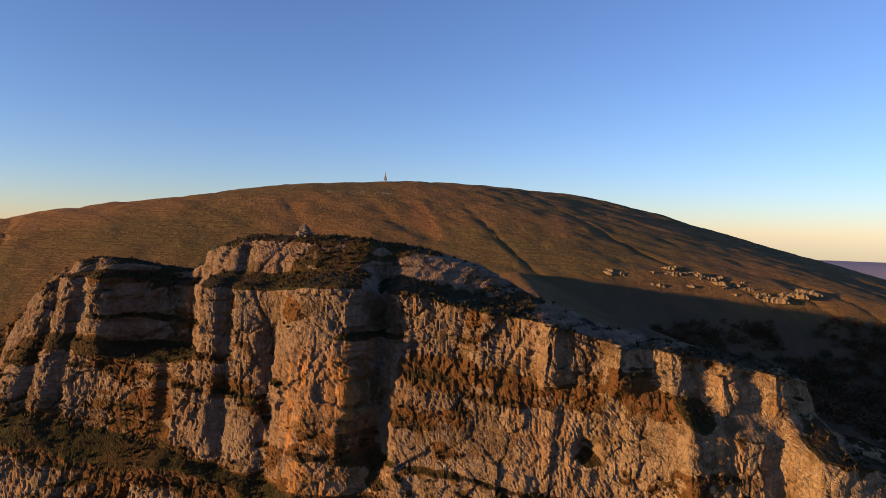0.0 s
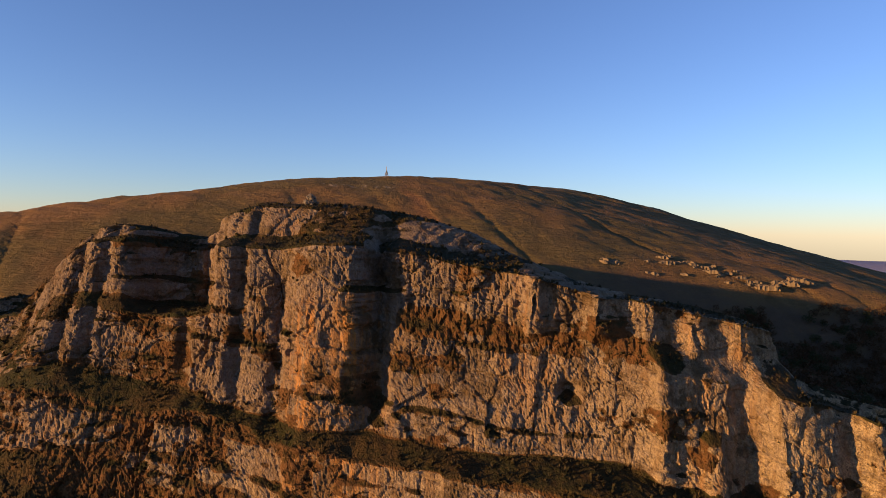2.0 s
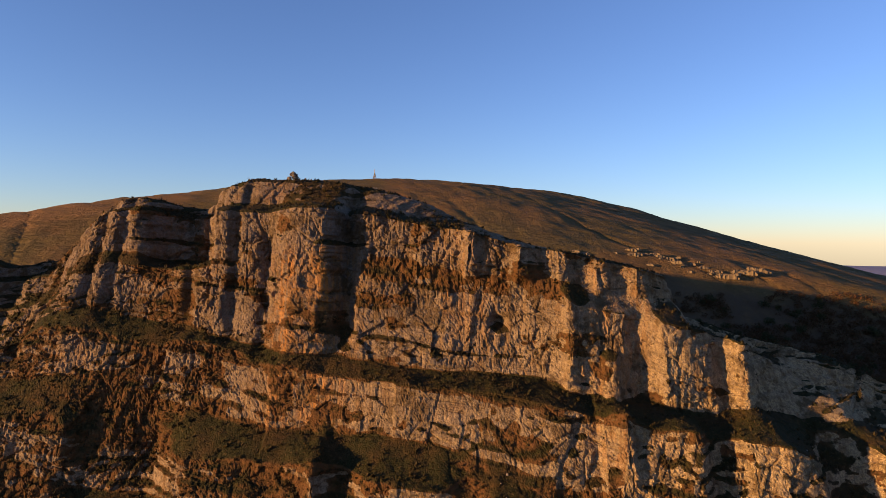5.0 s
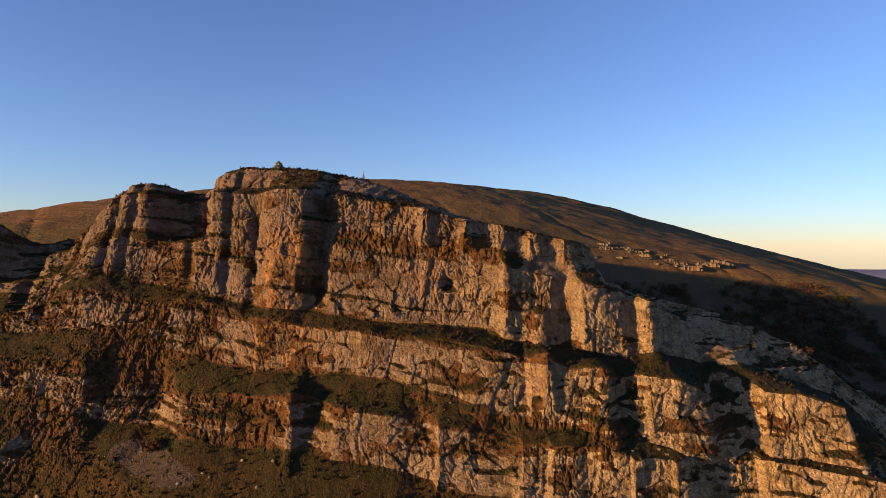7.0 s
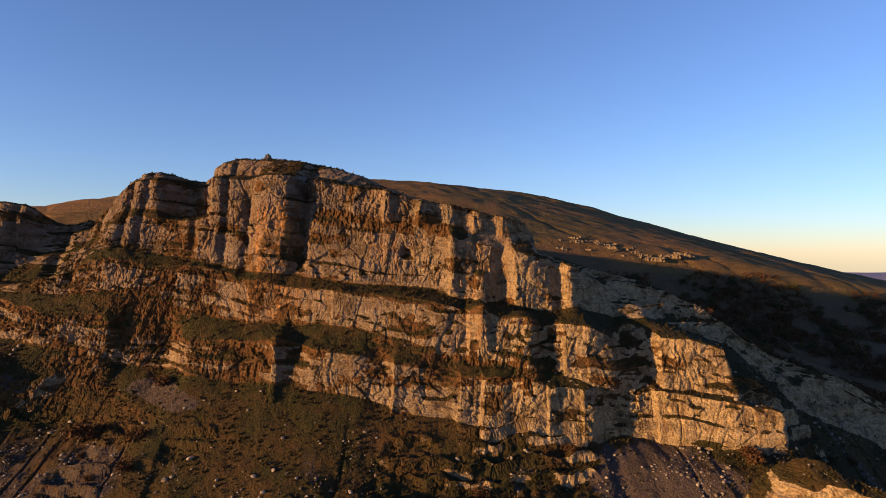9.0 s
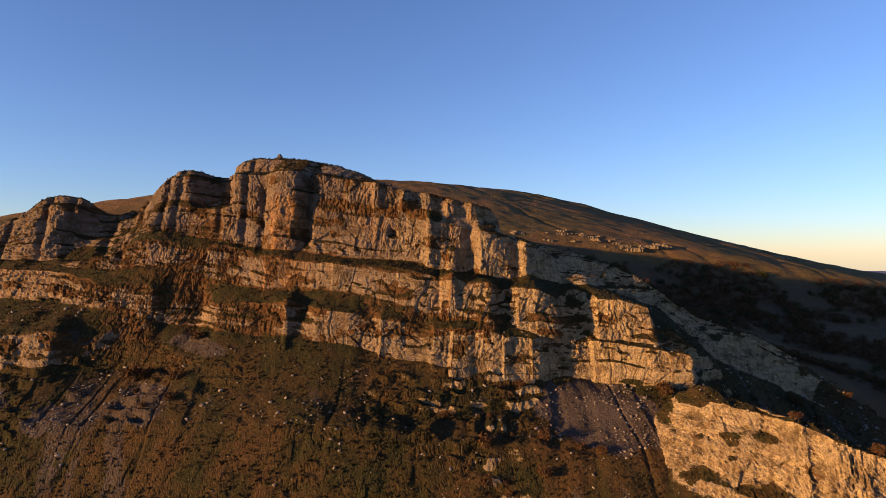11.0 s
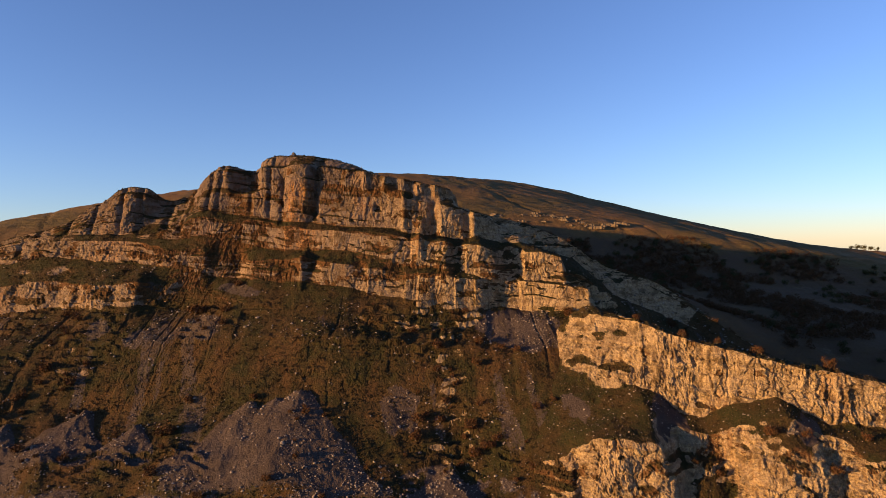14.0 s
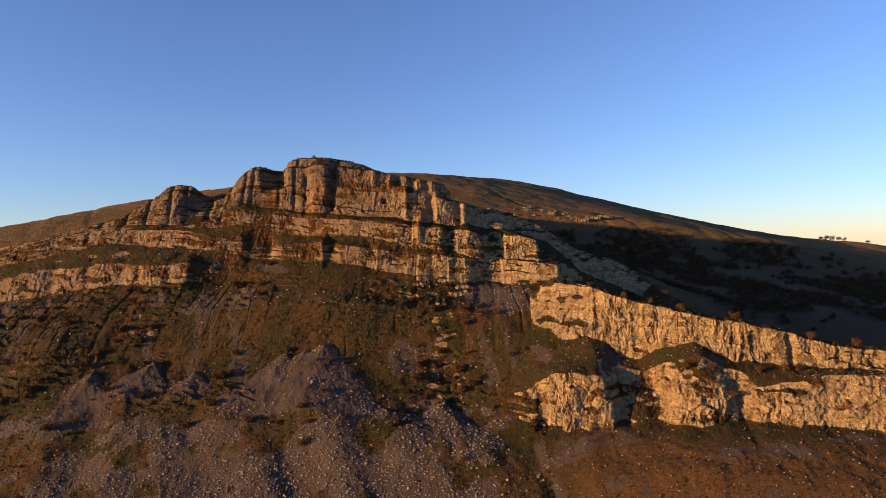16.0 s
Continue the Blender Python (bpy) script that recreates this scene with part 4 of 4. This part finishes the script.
BROWN_BUSH = [bush(300 + i, AUTUMN, label="rust-brown leafy bush among rocks and grass") for i in range(3)]
OLIVE_BUSH = [bush(310 + i, GREEN, label="olive-green leafy bush on the slope") for i in range(3)]
TREES = [bush(320 + i, GREEN, "tree", 1.0, "small dark broadleaf tree in the shaded valley", 380) for i in range(3)]


def height_at(G, x, y):
    """The height of a grid's surface at its point nearest to (x, y), the highest where there are several."""
    d = (G[..., 0] - x) ** 2 + (G[..., 1] - y) ** 2
    near = d < max(d.min() * 1.5, 0.5)
    return G[..., 2][near].max()


def plant(kinds, places, sizes, group):
    for i, (q, z) in enumerate(zip(places, sizes)):
        k = kinds[i % len(kinds)]
        k["group"] = group
        m = Matrix.Translation(Vector(q) - Vector((0, 0, 0.12 * z))) @ Euler((0, 0, RNG.uniform(0, 6.28))).to_matrix().to_4x4() @ Matrix.Scale(z, 4)
        if i < len(kinds) and not k.get("set"):
            k.matrix_basis = m
            k["set"] = 1
        else:
            o = copy_thing(k, Matrix())
            o.matrix_basis = m


w = open_ground * TURF * step(140, 125, Z) * step(40, 55, Z) * step(0.1, 0.5, smooth_noise(X / 16, Y / 16, seed=97))
plant(BROWN_BUSH, pick(P, w, 170), 0.8 + 1.6 * RNG.random(170) ** 2, "bushes on the slopes")
w = open_ground * TURF * step(185, 175, Z) * step(60, 80, Z)
plant(OLIVE_BUSH, pick(P, w, 60), 0.5 + 0.8 * RNG.random(60) ** 2, "olive bushes on the ledges")
w = open_ground * step(112, 100, Z) * step(52, 66, Z) * (1 - FAN) * step(0.05, 0.45, fractal(X / 13, Y / 13, octaves=3, seed=96))
plant(BROWN_BUSH, pick(P, w, 150), 1.3 + 1.6 * RNG.random(150) ** 2, "bushes on the slopes")
plant(BROWN_BUSH, [(-64, 66, height_at(P, -64, 66)), (-61, 67, height_at(P, -61, 67)), (-118, 62, height_at(P, -118, 62))], (3.2, 2.2, 2.6), "bushes on the slopes")
spur_spots = [(132, 24), (146, 13), (157, 9), (170, 5), (192, 0), (207, -12), (213, -12), (196, -13), (176, -14), (165, -13), (150, -9), (142, -8), (222, -6), (240, -8), (228, -16), (183, -18)]
plant(BROWN_BUSH, [(x, y, height_at(S, x, y)) for x, y in spur_spots], RNG.uniform(1.2, 2.4, len(spur_spots)), "bushes on the slopes")


def outcrop(seed, long, high):
    """A jagged rock step: a row of upright facets under a broken brow."""
    r = np.random.default_rng(seed)
    n = max(6, int(long / 0.8))
    u = np.linspace(-0.5, 0.5, n) * long
    brow = high * np.clip(1.25 - (2.1 * u / long) ** 4, 0.12, 1) * r.uniform(0.55, 1.1, n)
    face = r.normal(0, 0.35, n)
    rows = [np.stack([u, 1.6 + 0 * u, brow * 0.55], -1), np.stack([u, 0.5 + face, brow], -1), np.stack([u + r.normal(0, 0.15, n), face - 0.1, brow * r.uniform(0.75, 0.95, n)], -1),
            np.stack([u, face * 1.3 - 0.35, brow * r.uniform(0.3, 0.5, n)], -1), np.stack([u, face * 0.8 - 0.6, 0 * u - 0.8], -1)]
    ob = grid_object("outcrop", np.stack(rows), (0, 4), {}, OUTCROP, flat=True)
    return tagged(ob, "pale limestone outcrop stepping out of the brown hillside", "outcrop", "outcrops on the hill")


for i in range(52):
    x = 88 + 134 * RNG.random()
    clump = smooth_noise(np.array([x / 9.0]), np.array([3.0]), seed=31)[0]
    if clump < -0.25:
        x += 7
    y = 364 + 0.05 * (x - 190) + 8 * math.sin(x / 17.0) + RNG.normal() * (6 if x < 180 else 3)
    big = RNG.random() ** 2
    bright = 1.4 if 184 < x < 218 else 0.9
    ob = outcrop(500 + i, (3.0 + 9.0 * big) * bright, (0.8 + 1.0 * big) * bright)
    ob.location = (x, y, ground_height(np.array([x]), np.array([y]))[0] - 0.45)
    ob.rotation_euler = (0, 0, -0.25 + RNG.normal() * 0.3)
wood = []
while len(wood) < 230:
    x, y = RNG.uniform(120, 470), RNG.uniform(150, 350)
    z = ground_height(np.array([x]), np.array([y]))[0]
    if z < 150 and smooth_noise(np.array([x / 45]), np.array([y / 45]), seed=99)[0] > -0.15:
        wood.append((x, y, z))
plant(TREES, wood, RNG.uniform(1.6, 3.2, len(wood)), "trees in the valley")
cover = []
while len(cover) < 4200:
    x, y = RNG.uniform(60, 480), RNG.uniform(150, 352)
    z = ground_height(np.array([x]), np.array([y]))[0]
    if z < 152 and smooth_noise(np.array([x / 38]), np.array([y / 30]), seed=98)[0] > -0.1 + 0.6 * step(120, 60, np.array(x)):
        cover.append((x, y, z))


def scrub(seed):
    r = np.random.default_rng(seed)
    V, F = [], []
    for i in range(46):
        d = r.normal(size=3)
        p = d / np.linalg.norm(d) * np.array([1, 1, 0.8]) * r.uniform(0.6, 1.0) + np.array([0, 0, 0.5])
        q, t = r.normal(size=3), r.normal(size=3)
        k = len(V)
        V += [p - 0.28 * q / np.linalg.norm(q), p + 0.28 * t / np.linalg.norm(t), p + 0.28 * q / np.linalg.norm(q)]
        F.append([k, k + 1, k + 2])
    return np.array(V), np.array(F)


strewn("valley_scrub", [scrub(600 + i) for i in range(5)], np.array(cover), RNG.uniform(1.0, 2.8, len(cover)), AUTUMN, "dense brown scrub filling the shaded valley", "scrub")
strewn("back_scrub", [scrub(620 + i) for i in range(4)], pick(P, step(MARKS[1] + 4, MARKS[1] - 2, LEVEL) * step(70, 110, X) * step(250, 235, X), 500), RNG.uniform(0.6, 1.6, 500), AUTUMN, "low brown scrub behind the ridge", "scrub")
rim = [(x, y, ground_height(np.array([x]), np.array([y]))[0]) for x, y in ((512, 506), (518, 505), (524, 503), (530, 500), (536, 499), (559, 491))]
plant(TREES, rim, (2.4, 3.2, 3.4, 3.0, 2.4, 2.2), "trees in the valley")


# ---- the beacon on the hill and the cairn on the crag ----
def beacon(x, y):
    base = new("summit_beacon")
    z = ground_height(np.array([x]), np.array([y]))[0]
    base.location = (x, y, z)
    legs = [(1.7 * math.cos(a), 1.3 * math.sin(a)) for a in (0.5, 2.6, 4.7)]

    def rod(name, a, b, r0, r1, label=""):
        bm = bmesh.new()
        d = Vector(b) - Vector(a)
        v = bmesh.ops.create_cone(bm, cap_ends=True, segments=8, radius1=r0, radius2=r1, depth=d.length)["verts"]
        bmesh.ops.transform(bm, verts=v, matrix=Matrix.Translation((Vector(a) + Vector(b)) / 2) @ d.to_track_quat("Z", "Y").to_matrix().to_4x4())
        return part(name, bm, STEEL, base, label)
    for lx, ly in legs:
        rod("leg", (lx, ly, -0.6), (lx * 0.12, ly * 0.12, 5.0), 0.34, 0.26)
    for i in range(3):
        (ax, ay), (bx, by) = legs[i], legs[(i + 1) % 3]
        for h in (0.35, 0.65):
            rod("brace", (ax * (1 - h * 0.88), ay * (1 - h * 0.88), 5 * h), (bx * (1 - h * 0.88), by * (1 - h * 0.88), 5 * h), 0.17, 0.17)
    rod("mast", (0, 0, 4.6), (0, 0, 8.2), 0.28, 0.2, "thin dark steel top mast")
    return tagged(base, "dark steel tripod beacon on the hilltop", "beacon")


beacon(-57.0, 497.0)


def cairn(x, y, z):
    base = new("cairn")
    base.location = (x, y, z)
    r = np.random.default_rng(5)
    for i in range(90):
        h = r.random() ** 1.5
        a = r.uniform(0, 6.28)
        rad = 2.0 * (1 - h) ** 0.8 * r.uniform(0.5, 1.0)
        V, F = lump(400 + i)
        ob = triangles_object("stone", V * r.uniform(0.3, 0.5), F, CRAG)
        ob.location = (rad * math.cos(a), rad * math.sin(a), 2.2 * h)
        ob.rotation_euler = (r.uniform(-0.5, 0.5), r.uniform(-0.5, 0.5), r.uniform(0, 6))
        ob.parent = base
    return tagged(base, "cone-shaped cairn of piled grey stones on the crag", "cairn")


cairn(-27.7, 111.8, height_at(P, -27.7, 111.8) - 0.3)
